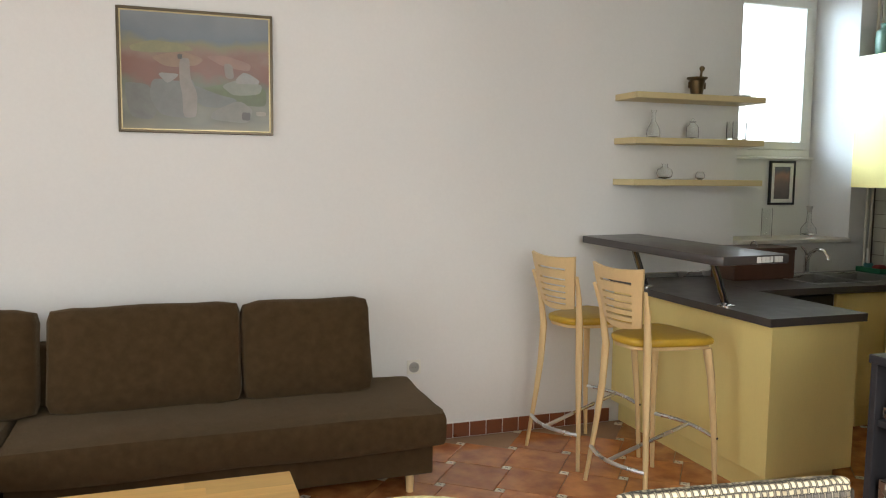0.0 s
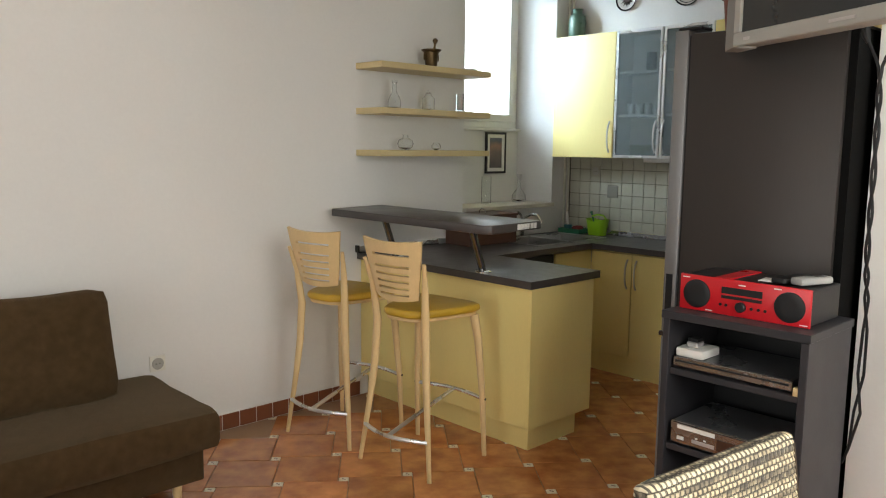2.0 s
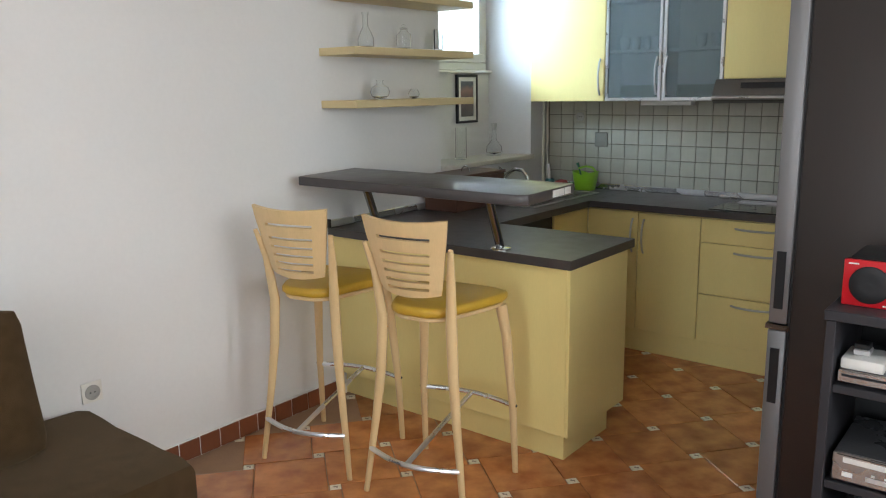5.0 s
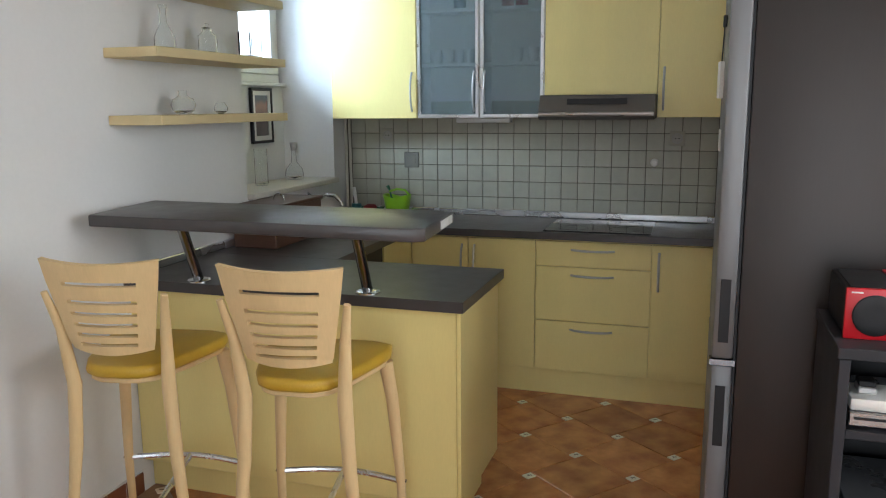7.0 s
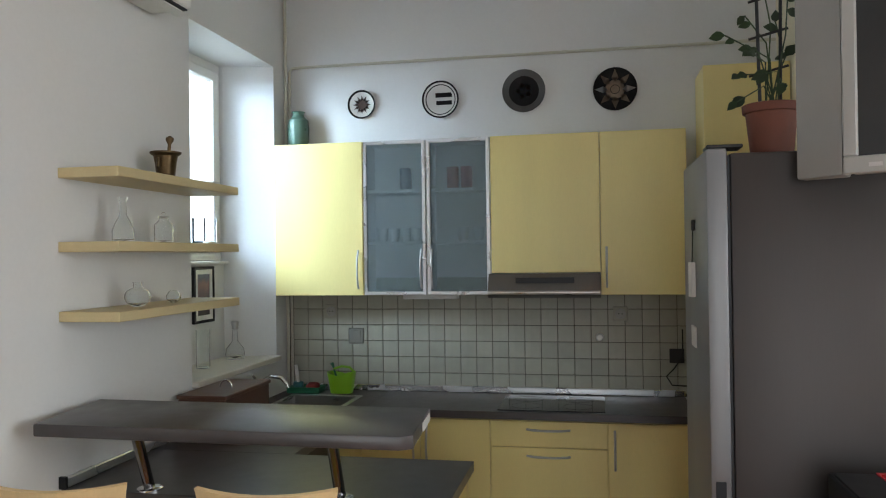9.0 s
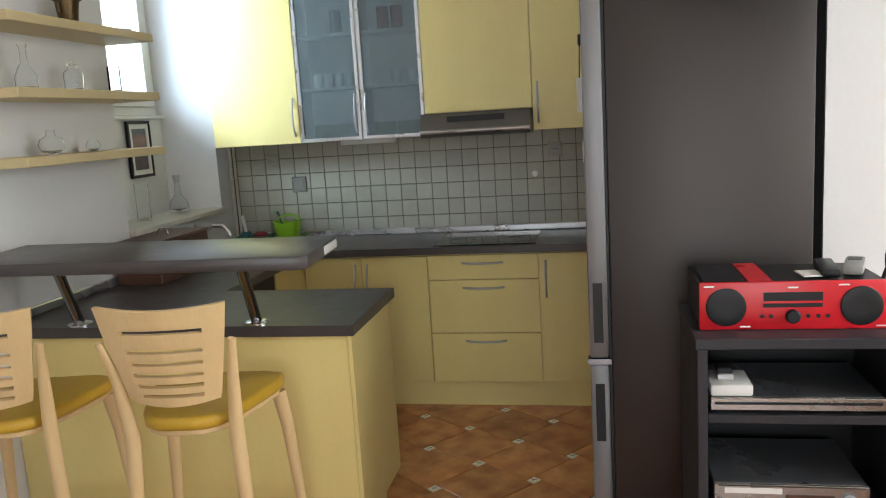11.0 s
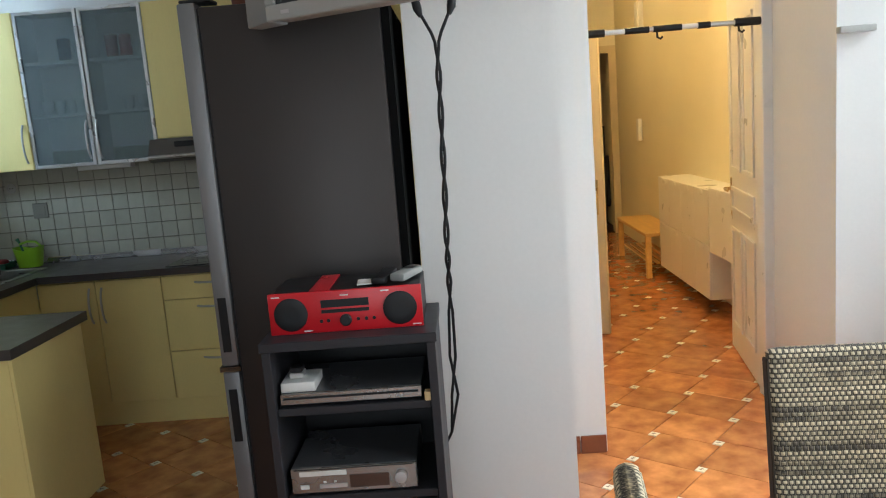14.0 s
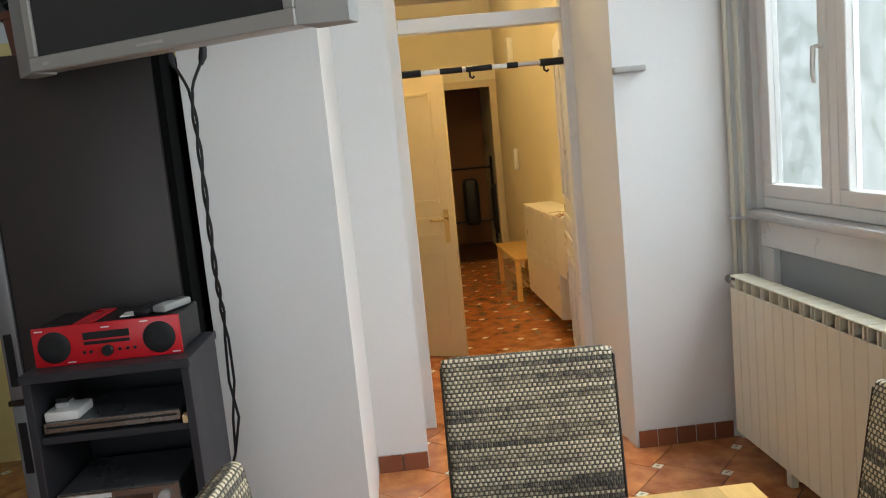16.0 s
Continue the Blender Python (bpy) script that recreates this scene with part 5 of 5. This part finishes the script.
DARKW = mat("dark_weave_edge", (0.05, 0.035, 0.022), 0.7, vary=0.2, scale=60)


def weave_panel(w, h, thick):
    """A padded panel in the x-z plane, both faces carrying the weave in relief."""
    bm = B()
    nu, nv = int(w / PU) * 6, int(h / PV) * 4
    for side in (-1, 1):
        g = []
        for j in range(nv + 1):
            row = []
            for i in range(nu + 1):
                u, v = -w / 2 + w * i / nu, h * j / nv
                r = math.floor(v / PV + 1e-4)
                fx = abs((u / PU + 0.5 * (r % 2)) % 1.0 - 0.5)
                fz = abs((v / PV) % 1.0 - 0.5)
                rel = 0.0042 * max(0, 1 - (fx / 0.40) ** 2) ** 0.5 * max(0, 1 - (fz / 0.53) ** 2) ** 0.5
                rel = max(rel, 0.0018 if fx > 0.41 else 0)
                eu, ev = 1 - abs(2 * u / w) ** 22, 1 - max(0, (2 * v / h - 1)) ** 34
                t = thick / 2 * min(eu, ev) ** 0.5 + rel * (1 if eu > 0.01 and ev > 0.01 else 0)
                row.append(bm.verts.new((u, side * t, v - 0.006 * abs(2 * u / w) ** 12 * (v / h) ** 4)))
            g.append(row)
        for j in range(nv):
            for i in range(nu):
                q = (g[j][i], g[j][i + 1], g[j + 1][i + 1], g[j + 1][i])
                bm.faces.new(q if side < 0 else q[::-1])
    return bm


def dining_chair(at, turn, label, high=0.604, lean=-9):
    """Chair whose back stands at its +y side."""
    u = thing("dining_chair", label, "chair", at, turn, "chairs round the table")
    b = part("backrest", weave_panel(0.41, high, 0.038), WOVEN, u, "woven rush backrest")
    b.matrix_local = pose(0, 0.17, 0.455, lean)
    for s in (-1, 1):
        e = part("edge_binding", box(B(), s * 0.206 - 0.003, s * 0.206 + 0.003, -0.015, 0.015, 0.0, high - 0.022, 0.002), DARKW, b)
    part("seat", box(B(), -0.215, 0.215, -0.24, 0.20, 0.40, 0.455, 0.015, 2), WOVEN, u, "woven rush seat")
    for x in (-0.19, 0.19):
        for y in (-0.21, 0.17):
            part("leg", box(B(), x - 0.02, x + 0.02, y - 0.02, y + 0.02, 0, 0.3995, 0.003), DARKW, u)
    return u


c1 = dining_chair((1.535, 0.72, 0), -95, "woven rush dining chair pulled up to the table")
copy_thing(c1, pose(1.088, 1.066, 0.0, 0, 0, -7))
copy_thing(c1, pose(1.15, 0.36, 0, 0, 0, 180))
pale = thing("wooden_chair", "pale yellow wooden chair with a rounded back", "chair", (0.55, 1.22, 0), 0)
PALEW = mat("pale_lacquered_wood", (0.62, 0.52, 0.27), 0.4, vary=0.05, scale=4)
bm = B()
outline = [(-0.2, 0.62)] + [(0.2 * math.cos(a), 0.95 + 0.12 * math.sin(a) ** 0.6) for a in [math.pi - math.pi * k / 20 for k in range(21)]] + [(0.2, 0.62)]
f = bm.faces.new([bm.verts.new((x, 0.15 + (z - 0.62) * 0.07, z)) for x, z in outline])
bmesh.ops.solidify(bm, geom=[f], thickness=0.02)
part("backrest", bm, PALEW, pale)
part("seat", box(B(), -0.2, 0.2, -0.2, 0.19, 0.43, 0.46, 0.012, 2), PALEW, pale)
for x in (-0.17, 0.17):
    part("rear_leg", box(B(), x - 0.016, x + 0.016, 0.125, 0.157, 0, 0.70, 0.004), PALEW, pale)
    part("front_leg", box(B(), x - 0.016, x + 0.016, -0.18, -0.148, 0, 0.4295, 0.004), PALEW, pale)

# ---- radiator, pipes and south window ----
rd = thing("radiator", "cream ribbed aluminium radiator under the window", "radiator")
nsec = 19
for i in range(nsec):
    x1 = 3.42 - i * 0.08
    x0 = x1 - 0.0785
    bm = box(B(), x0, x1, -0.527, -0.518, 0.103, 0.790, 0.003)
    box(bm, x0 + 0.033, x1 - 0.033, -0.60, -0.527, 0.115, 0.835, 0.002)
    box(bm, x0, x1, -0.605, -0.597, 0.115, 0.835, 0.002)
    box(bm, x0 + 0.002, x0 + 0.008, -0.597, -0.520, 0.790, 0.840, 0.002)
    box(bm, x0, x1, -0.605, -0.518, 0.840, 0.848, 0.003)
    part("section", bm, RADM, rd)
part("pipe", tube(B(), [(3.40, -0.565, 0.790), (3.53, -0.565, 0.800)], 0.011, 10), PIPEM, rd)
part("bracket", box(B(), 2.6, 2.64, SY - 0.058, -0.605, 0.3, 0.7), RADM, rd)
part("bracket", box(B(), 3.2, 3.24, SY - 0.058, -0.605, 0.3, 0.7), RADM, rd)
part("foot", box(B(), 3.0, 3.04, -0.59, -0.56, 0.0, 0.12), RADM, rd)
part("foot", box(B(), 2.1, 2.14, -0.59, -0.56, 0.0, 0.12), RADM, rd)
vl = part("valve", lathe(B(), [(0.012, 0), (0.02, 0.01), (0.022, 0.04), (0.016, 0.055), (0.001, 0.056)], 16, (3.49, -0.565, 0.808), pose(0, 0, 0, 0, 90)), POSTM, rd, "dull metal valve")
hp = thing("heating_pipe", "two cream painted heating pipes in the corner", "pipe")
part("pipe", tube(B(), [(3.575, -0.62, 0.0), (3.575, -0.62, CZ - 0.002)], 0.012, 10), PIPEM, hp)
part("pipe", tube(B(), [(3.545, -0.655, 0.0), (3.545, -0.655, CZ - 0.002)], 0.014, 10), PIPEM, hp)
part("clamp", box(B(), 3.53, 3.598, -0.67, -0.605, 1.08, 1.095, 0.002), SATIN, hp)

w2 = tagged(new("window_2"), "white double casement window looking out on greenery", "window", "", "structure")
YW = SY - 0.03
window_frame(w2, WINX0, WINX1, YW - 0.06, 1.125, 2.848, 0.055, 0.06, WHITEM)
part("mullion", box(B(), 2.885, 2.945, YW - 0.055, YW + 0.012, 1.18, 2.79, 0.004), WHITEM, w2)
for a, b in ((2.947, 3.484), (2.40, 2.883)):
    window_frame(w2, a, b, YW - 0.045, 1.182, 2.79, 0.062, 0.06, WHITEM)
    g = part("pane", box(B(), a + 0.062, b - 0.062, YW - 0.02, YW - 0.014, 1.244, 2.728), GLASS, w2)
    g.visible_shadow = False
window_frame(w2, 2.005, 2.398, YW - 0.045, 1.182, 2.79, 0.062, 0.06, WHITEM)
hn = part("window_handle", tube(B(), [(2.978, YW + 0.015, 1.80), (2.978, YW + 0.05, 1.80), (2.978, YW + 0.055, 1.70), (2.978, YW + 0.05, 1.66)], [0.012, 0.011, 0.010, 0.008], 10), WHITEM, w2)
part("window_sill", box(B(), WINX0, WINX1, YW - 0.06, SY + 0.055, 1.085, 1.123, 0.006, 2), SATIN, w2, "grey metal sill profile")
ap = thing("apron_panel", "pale recessed panel below the window", "panel")
part("panel", box(B(), WINX0 + 0.002, WINX1 - 0.002, SY - 0.058, SY - 0.045, 0.09, 1.03), mat("grey_panel", (0.40, 0.42, 0.43), 0.6, vary=0.03), ap)
for z0, z1 in ((0.95, 1.083), (0.02, 0.09)):
    part("rail", box(B(), WINX0 + 0.002, WINX1 - 0.002, SY - 0.044, SY - 0.01, z0, z1, 0.003), WHITEP, ap)
part("stile", box(B(), WINX1 - 0.12, WINX1 - 0.002, SY - 0.044, SY - 0.01, 0.091, 0.949, 0.003), WHITEP, ap)
# hillside colours also emit, so the daylight on the slope is built in
HILLGLOW = mat("hillside", (0.84, 0.86, 0.84), 0.9, vary=0.30, scale=3.0, second=(0.40, 0.45, 0.39), amount=0.5, fine=26)
b = HILLGLOW.node_tree.nodes["Principled BSDF"]
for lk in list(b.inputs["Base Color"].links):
    HILLGLOW.node_tree.links.new(lk.from_socket, b.inputs["Emission Color"])
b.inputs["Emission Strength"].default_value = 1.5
struct("backdrop", box(B(), -6, 20, -6.0, -5.9, -0.4, 6.0), HILLGLOW, "glowing backdrop of a pale overgrown hillside outside the window", "backdrop")
struct("ground", box(B(), -6, 20, -60, SY - 0.45, -0.45, -0.4), mat("pale_gravel", (0.42, 0.41, 0.38), 0.95, vary=0.12, scale=3), "pale ground outside", "ground")
u = thing("wall_bracket", "small white bracket bar fixed beside the doorway", "bracket")
part("bar", box(B(), 3.555, 3.5995, -0.235, -0.085, 1.808, 1.836, 0.006, 2), TVS, u)

# ---- doorway ----
d1 = tagged(new("door_1"), "white panelled door standing open into the hall", "door", "", "structure")
FX0, FX1 = 4.19, 4.279
bm = box(B(), FX0, FX1, 0.862, 0.928, 0, 2.858, 0.004)
box(bm, FX0, FX1, -0.085, -0.006, 0, 2.858, 0.004)
box(bm, FX0, FX1, -0.006, 0.862, 2.15, 2.225, 0.004)
box(bm, FX0, FX1, -0.006, 0.862, 2.79, 2.858, 0.004)
part("door_frame", bm, WHITEP, d1)
g = part("transom_pane", box(B(), 4.23, 4.235, -0.006, 0.862, 2.225, 2.79), GLASS, d1)
g.visible_shadow = False


def panelled(parent, w, h, m, material, handle_side=1):
    leafo = part("leaf", box(B(), 0, w, -0.02, 0.02, 0.008, h, 0.003), material, parent)
    leafo.matrix_local = m
    cells = [(0.10, w / 2 - 0.04, 0.18, 0.80), (w / 2 + 0.04, w - 0.10, 0.18, 0.80), (0.10, w - 0.10, 0.90, 1.05), (0.10, w / 2 - 0.04, 1.15, h - 0.14), (w / 2 + 0.04, w - 0.10, 1.15, h - 0.14)]
    for s in (-1, 1):
        for x0, x1, z0, z1 in cells:
            bm = box(B(), x0, x1, s * 0.026 - 0.0055, s * 0.026 + 0.0055, z0, z0 + 0.025, 0.002)
            box(bm, x0, x1, s * 0.026 - 0.0055, s * 0.026 + 0.0055, z1 - 0.025, z1, 0.002)
            box(bm, x0, x0 + 0.025, s * 0.026 - 0.0055, s * 0.026 + 0.0055, z0 + 0.025, z1 - 0.025, 0.002)
            box(bm, x1 - 0.025, x1, s * 0.026 - 0.0055, s * 0.026 + 0.0055, z0 + 0.025, z1 - 0.025, 0.002)
            part("panel_moulding", bm, material, leafo)
        hnd = part("door_handle", tube(B(), [(w - 0.06, s * 0.021, 1.03), (w - 0.06, s * 0.06, 1.03), (w - 0.10, s * 0.065, 1.03), (w - 0.17, s * 0.062, 1.028)], [0.011, 0.010, 0.009, 0.008], 10), HANDLEM, leafo, "aged brass handle")
        part("back_plate", box(B(), w - 0.08, w - 0.04, s * 0.0215 - 0.0012, s * 0.0215 + 0.0012, 0.86, 1.10, 0.001), HANDLEM, leafo)
    return leafo


panelled(d1, 0.85, 2.165, pose(4.30, -0.045, 0, 0, 0, -9), WHITEP)
d2 = tagged(new("door_2"), "cream panelled door standing half open in the hall", "door", "", "structure")
panelled(d2, 0.80, 2.08, pose(5.92, 1.27, 0, 0, 0, -115), OCHRE)
d3 = tagged(new("door_3"), "cream door frame at the far end of the hall", "door", "", "structure")
bm = box(B(), 10.15, 10.199, 0.43, 0.52, 0, 2.34)
box(bm, 10.15, 10.199, -0.49, -0.40, 0, 2.34)
box(bm, 10.15, 10.199, -0.40, 0.43, 2.25, 2.34)
part("door_frame", bm, OCHRE, d3)

rod = thing("pull_up_bar", "black and grey pull-up bar across the doorway", "bar")
segs = [(0.861, 0.76, 0.020, BLACK), (0.76, 0.66, 0.013, WHITEM), (0.66, 0.54, 0.016, BLACK), (0.54, 0.52, 0.013, SATIN), (0.52, 0.38, 0.016, BLACK), (0.38, 0.30, 0.013, WHITEM), (0.30, 0.24, 0.016, BLACK), (0.24, 0.12, 0.013, SATIN), (0.12, -0.005, 0.020, BLACK)]
for a, b, r, mm in segs:
    part("grip" if mm is BLACK else "tube", tube(B(), [(4.21, a, 1.945), (4.21, b, 1.945)], r, 14), mm, rod)
for y in (0.50, 0.10):
    part("hook", tube(B(), [(4.21, y, 1.93), (4.205, y, 1.905), (4.195, y - 0.012, 1.895), (4.195, y - 0.022, 1.905)], 0.006, 8), BLACK, rod)

# ---- hall ----
def shoe_unit(x0, x1, z0, z1, rows, cols):
    u = thing("shoe_cabinet", "white slim shoe cabinet with flap doors in the hall", "cabinet")
    part("body", box(B(), x0, x1, HS + 0.001, -0.245, z0, z1, 0.003), WHITEP, u)
    for r in range(rows):
        for c in range(cols):
            a, b = x0 + (x1 - x0) * c / cols, x0 + (x1 - x0) * (c + 1) / cols
            lo, hi = z0 + (z1 - z0) * r / rows, z0 + (z1 - z0) * (r + 1) / rows
            f = part("flap", box(B(), a + 0.002, b - 0.002, -0.2445, -0.225, lo + 0.002, hi - 0.002, 0.003), WHITEP, u)
            part("grip", lathe(B(), [(0.05, 0), (0.05, 0.004), (0.001, 0.010)], 20, ((a + b) / 2, -0.2249, hi - 0.03), pose(0, 0, 0, -90) @ Matrix.Diagonal((1, 0.5, 1, 1))), WHITEP, f)
    return u


shoe_unit(5.80, 7.20, 0.14, 0.95, 2, 4)
shoe_unit(5.32, 5.79, 0.50, 0.97, 1, 1)
bn = thing("bench", "low pine bench with a slatted shelf in the hall", "bench")
part("seat", box(B(), 7.30, 8.60, -0.47, -0.12, 0.39, 0.42, 0.004), TABLEW, bn)
for x in (7.34, 8.56):
    for y in (-0.44, -0.15):
        part("leg", box(B(), x - 0.025, x + 0.025, y - 0.025, y + 0.025, 0, 0.3895, 0.003), TABLEW, bn)
for i in range(5):
    part("slat", box(B(), 7.37, 8.53, -0.45 + i * 0.062, -0.42 + i * 0.062, 0.12, 0.135), TABLEW, bn)
ic = thing("intercom", "white box with a flap high on the hall wall", "intercom")
part("body", box(B(), 8.68, 8.86, HS + 0.001, HS + 0.06, 2.38, 2.66, 0.01, 2), WHITEM, ic)
tele = thing("door_phone", "white door phone on the hall wall", "phone")
part("body", box(B(), 8.9, 9.0, HS + 0.001, HS + 0.05, 1.20, 1.44, 0.01, 2), WHITEM, tele)
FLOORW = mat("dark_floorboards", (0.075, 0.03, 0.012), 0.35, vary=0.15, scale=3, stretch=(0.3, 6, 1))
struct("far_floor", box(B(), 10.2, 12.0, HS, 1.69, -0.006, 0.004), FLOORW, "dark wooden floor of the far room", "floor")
tr = thing("garment_rack", "black metal rack with hung things in the far room", "rack")
for y in (0.15, -0.45):
    part("post", tube(B(), [(11.0, y, 0.004), (11.0, y, 1.35)], 0.018, 8), BLACK, tr)
for z in (0.45, 1.2):
    part("rail", tube(B(), [(11.0, 0.15, z), (11.0, -0.45, z)], 0.014, 8), BLACK, tr)
part("bag", soft(B(), 10.90, 11.10, -0.24, -0.02, 0.40, 1.05, 0.06), BLACK, tr, "dark hung bag")
part("coat", soft(B(), 10.92, 11.08, -0.62, -0.42, 0.25, 0.95, 0.06), GRAPH, tr, "dark hung coat")

# ---- floor tiles ----
PITCH, INS, LAT = 0.3035, 0.046, -31.0
A_SIDE = math.sqrt(PITCH ** 2 - INS ** 2)
SKEW = math.degrees(math.atan2(INS, A_SIDE))
ORI = Vector((0.036, 0.1555))
la, lb = Vector((0.2573, -0.1589)), Vector((0.1529, 0.2634))


def tile_mesh(name, half, material, thick=0.008, c=0.0025, mark=None):
    bm = B()
    lo = [bm.verts.new((sx * half, sy * half, -thick)) for sx, sy in ((-1, -1), (1, -1), (1, 1), (-1, 1))]
    mid = [bm.verts.new((sx * half, sy * half, -c * 0.6)) for sx, sy in ((-1, -1), (1, -1), (1, 1), (-1, 1))]
    hi = [bm.verts.new((sx * (half - c), sy * (half - c), 0)) for sx, sy in ((-1, -1), (1, -1), (1, 1), (-1, 1))]
    for k in range(4):
        j = (k + 1) % 4
        bm.faces.new((lo[k], lo[j], mid[j], mid[k]))
        bm.faces.new((mid[k], mid[j], hi[j], hi[k]))
    bm.faces.new(hi)
    if mark:
        k = half * 0.40
        for sx, sy, w, d in ((0, 0, k, k * 0.35), (-0.5 * k, 0.7 * k, k * 0.5, k * 0.3), (0.6 * k, -0.7 * k, k * 0.4, k * 0.3)):
            f = bm.faces.new([bm.verts.new((sx + p * w, sy + q * d, 0.0003)) for p, q in ((-1, -1), (1, -1), (1, 1), (-1, 1))])
            f.material_index = 1
    me = bpy.data.meshes.new(name)
    bm.to_mesh(me)
    bm.free()
    me.materials.append(material)
    if mark:
        me.materials.append(mark)
    return me


big_me = tile_mesh("floor_tile", A_SIDE / 2 - 0.0022, TILE)
small_me = tile_mesh("inset_tile", INS / 2 - 0.001, INSET, mark=INSETD)
frame_turn = LAT - SKEW
ca, sa = math.cos(radians(frame_turn)), math.sin(radians(frame_turn))
rest, rest_small = B(), B()
count = 0
for i in range(-40, 60):
    for j in range(-40, 40):
        p = ORI + i * la + j * lb
        if not (-3.2 < p.x < 10.2 and -0.75 < p.y < 4.6):
            continue
        off = Vector(((A_SIDE + INS) / 2, -(A_SIDE - INS) / 2))
        q = p + Vector((off.x * ca - off.y * sa, off.x * sa + off.y * ca))
        for at, me, name, pool in ((q, big_me, "floor_tile", rest), (p, small_me, "inset_tile", rest_small)):
            if at.x > 4.9 and (at.y > 1.3 or at.y < -0.55):
                continue
            m = pose(at.x, at.y, random.uniform(-0.0006, 0.0004), 0, 0, frame_turn)
            near = (1.2 < at.x < 5.2 and -0.3 < at.y < 4.4 and not (2.0 < at.x < 2.9 and at.y > 1.7 and at.y < 2.4))
            if near and count < 600:
                ob = new(name, me)
                ob.matrix_world = m
                ob.parent = floor
                count += 1
            else:
                t = bmesh.new()
                t.from_mesh(me)
                merge(pool, t, m)
part("floor_tiles", rest, TILE, floor, "", False)["kind"] = "stuff"
ob = part("inset_tiles", rest_small, INSET, floor, "", False)
ob.data.materials.append(INSETD)
ob["kind"] = "stuff"

# ---- kitchen wall tiles ----
backing = part("tile_backing", box(B(), EX - 0.006, EX - 0.001, 2.14, NY - 0.002, 0.90, 1.56), WGROUT, wall_e)
TS = 0.0945
wt_me = bpy.data.meshes.new("wall_tile")
bm = box(B(), -0.008, 0.0, -TS / 2 + 0.0017, TS / 2 - 0.0017, -TS / 2 + 0.0017, TS / 2 - 0.0017, 0.0016)
bm.to_mesh(wt_me)
bm.free()
wt_me.materials.append(WTILE)
y = 2.19
while y < NY - 0.02:
    for r in range(7):
        ob = new("wall_tile", wt_me)
        ob.matrix_world = pose(EX - 0.0062, y, 0.965 + r * TS)
        ob.parent = wall_e
    y += TS

# ---- skirting tiles ----
def skirting(x0, y0, x1, y1, height=0.085):
    d = Vector((x1 - x0, y1 - y0))
    n = max(1, round(d.length / 0.105))
    w = d.length / n
    ang = math.degrees(math.atan2(d.y, d.x))
    me = bpy.data.meshes.new("skirting_tile")
    bm = box(B(), -w / 2 + 0.003, w / 2 - 0.003, 0.0, 0.008, 0.0, height, 0.001)
    bm.to_mesh(me)
    bm.free()
    me.materials.append(SKIRT)
    for i in range(n):
        p = Vector((x0, y0)) + d * ((i + 0.5) / n)
        ob = new("skirting_tile", me)
        ob.matrix_world = pose(p.x, p.y, 0.0005, 0, 0, ang)
        ob.parent = baseboard


baseboard = tagged(part("baseboard", box(B(), WX, 2.87, NY - 0.007, NY - 0.001, 0.0, 0.092), PLASTER), "grouted terracotta tile skirting", "baseboard", "", "structure")
skirting(2.86, NY - 0.004, -0.4, NY - 0.004)
skirting(3.662, 0.932, 3.662, 1.178)
skirting(3.594, -0.58, 3.594, -0.10)
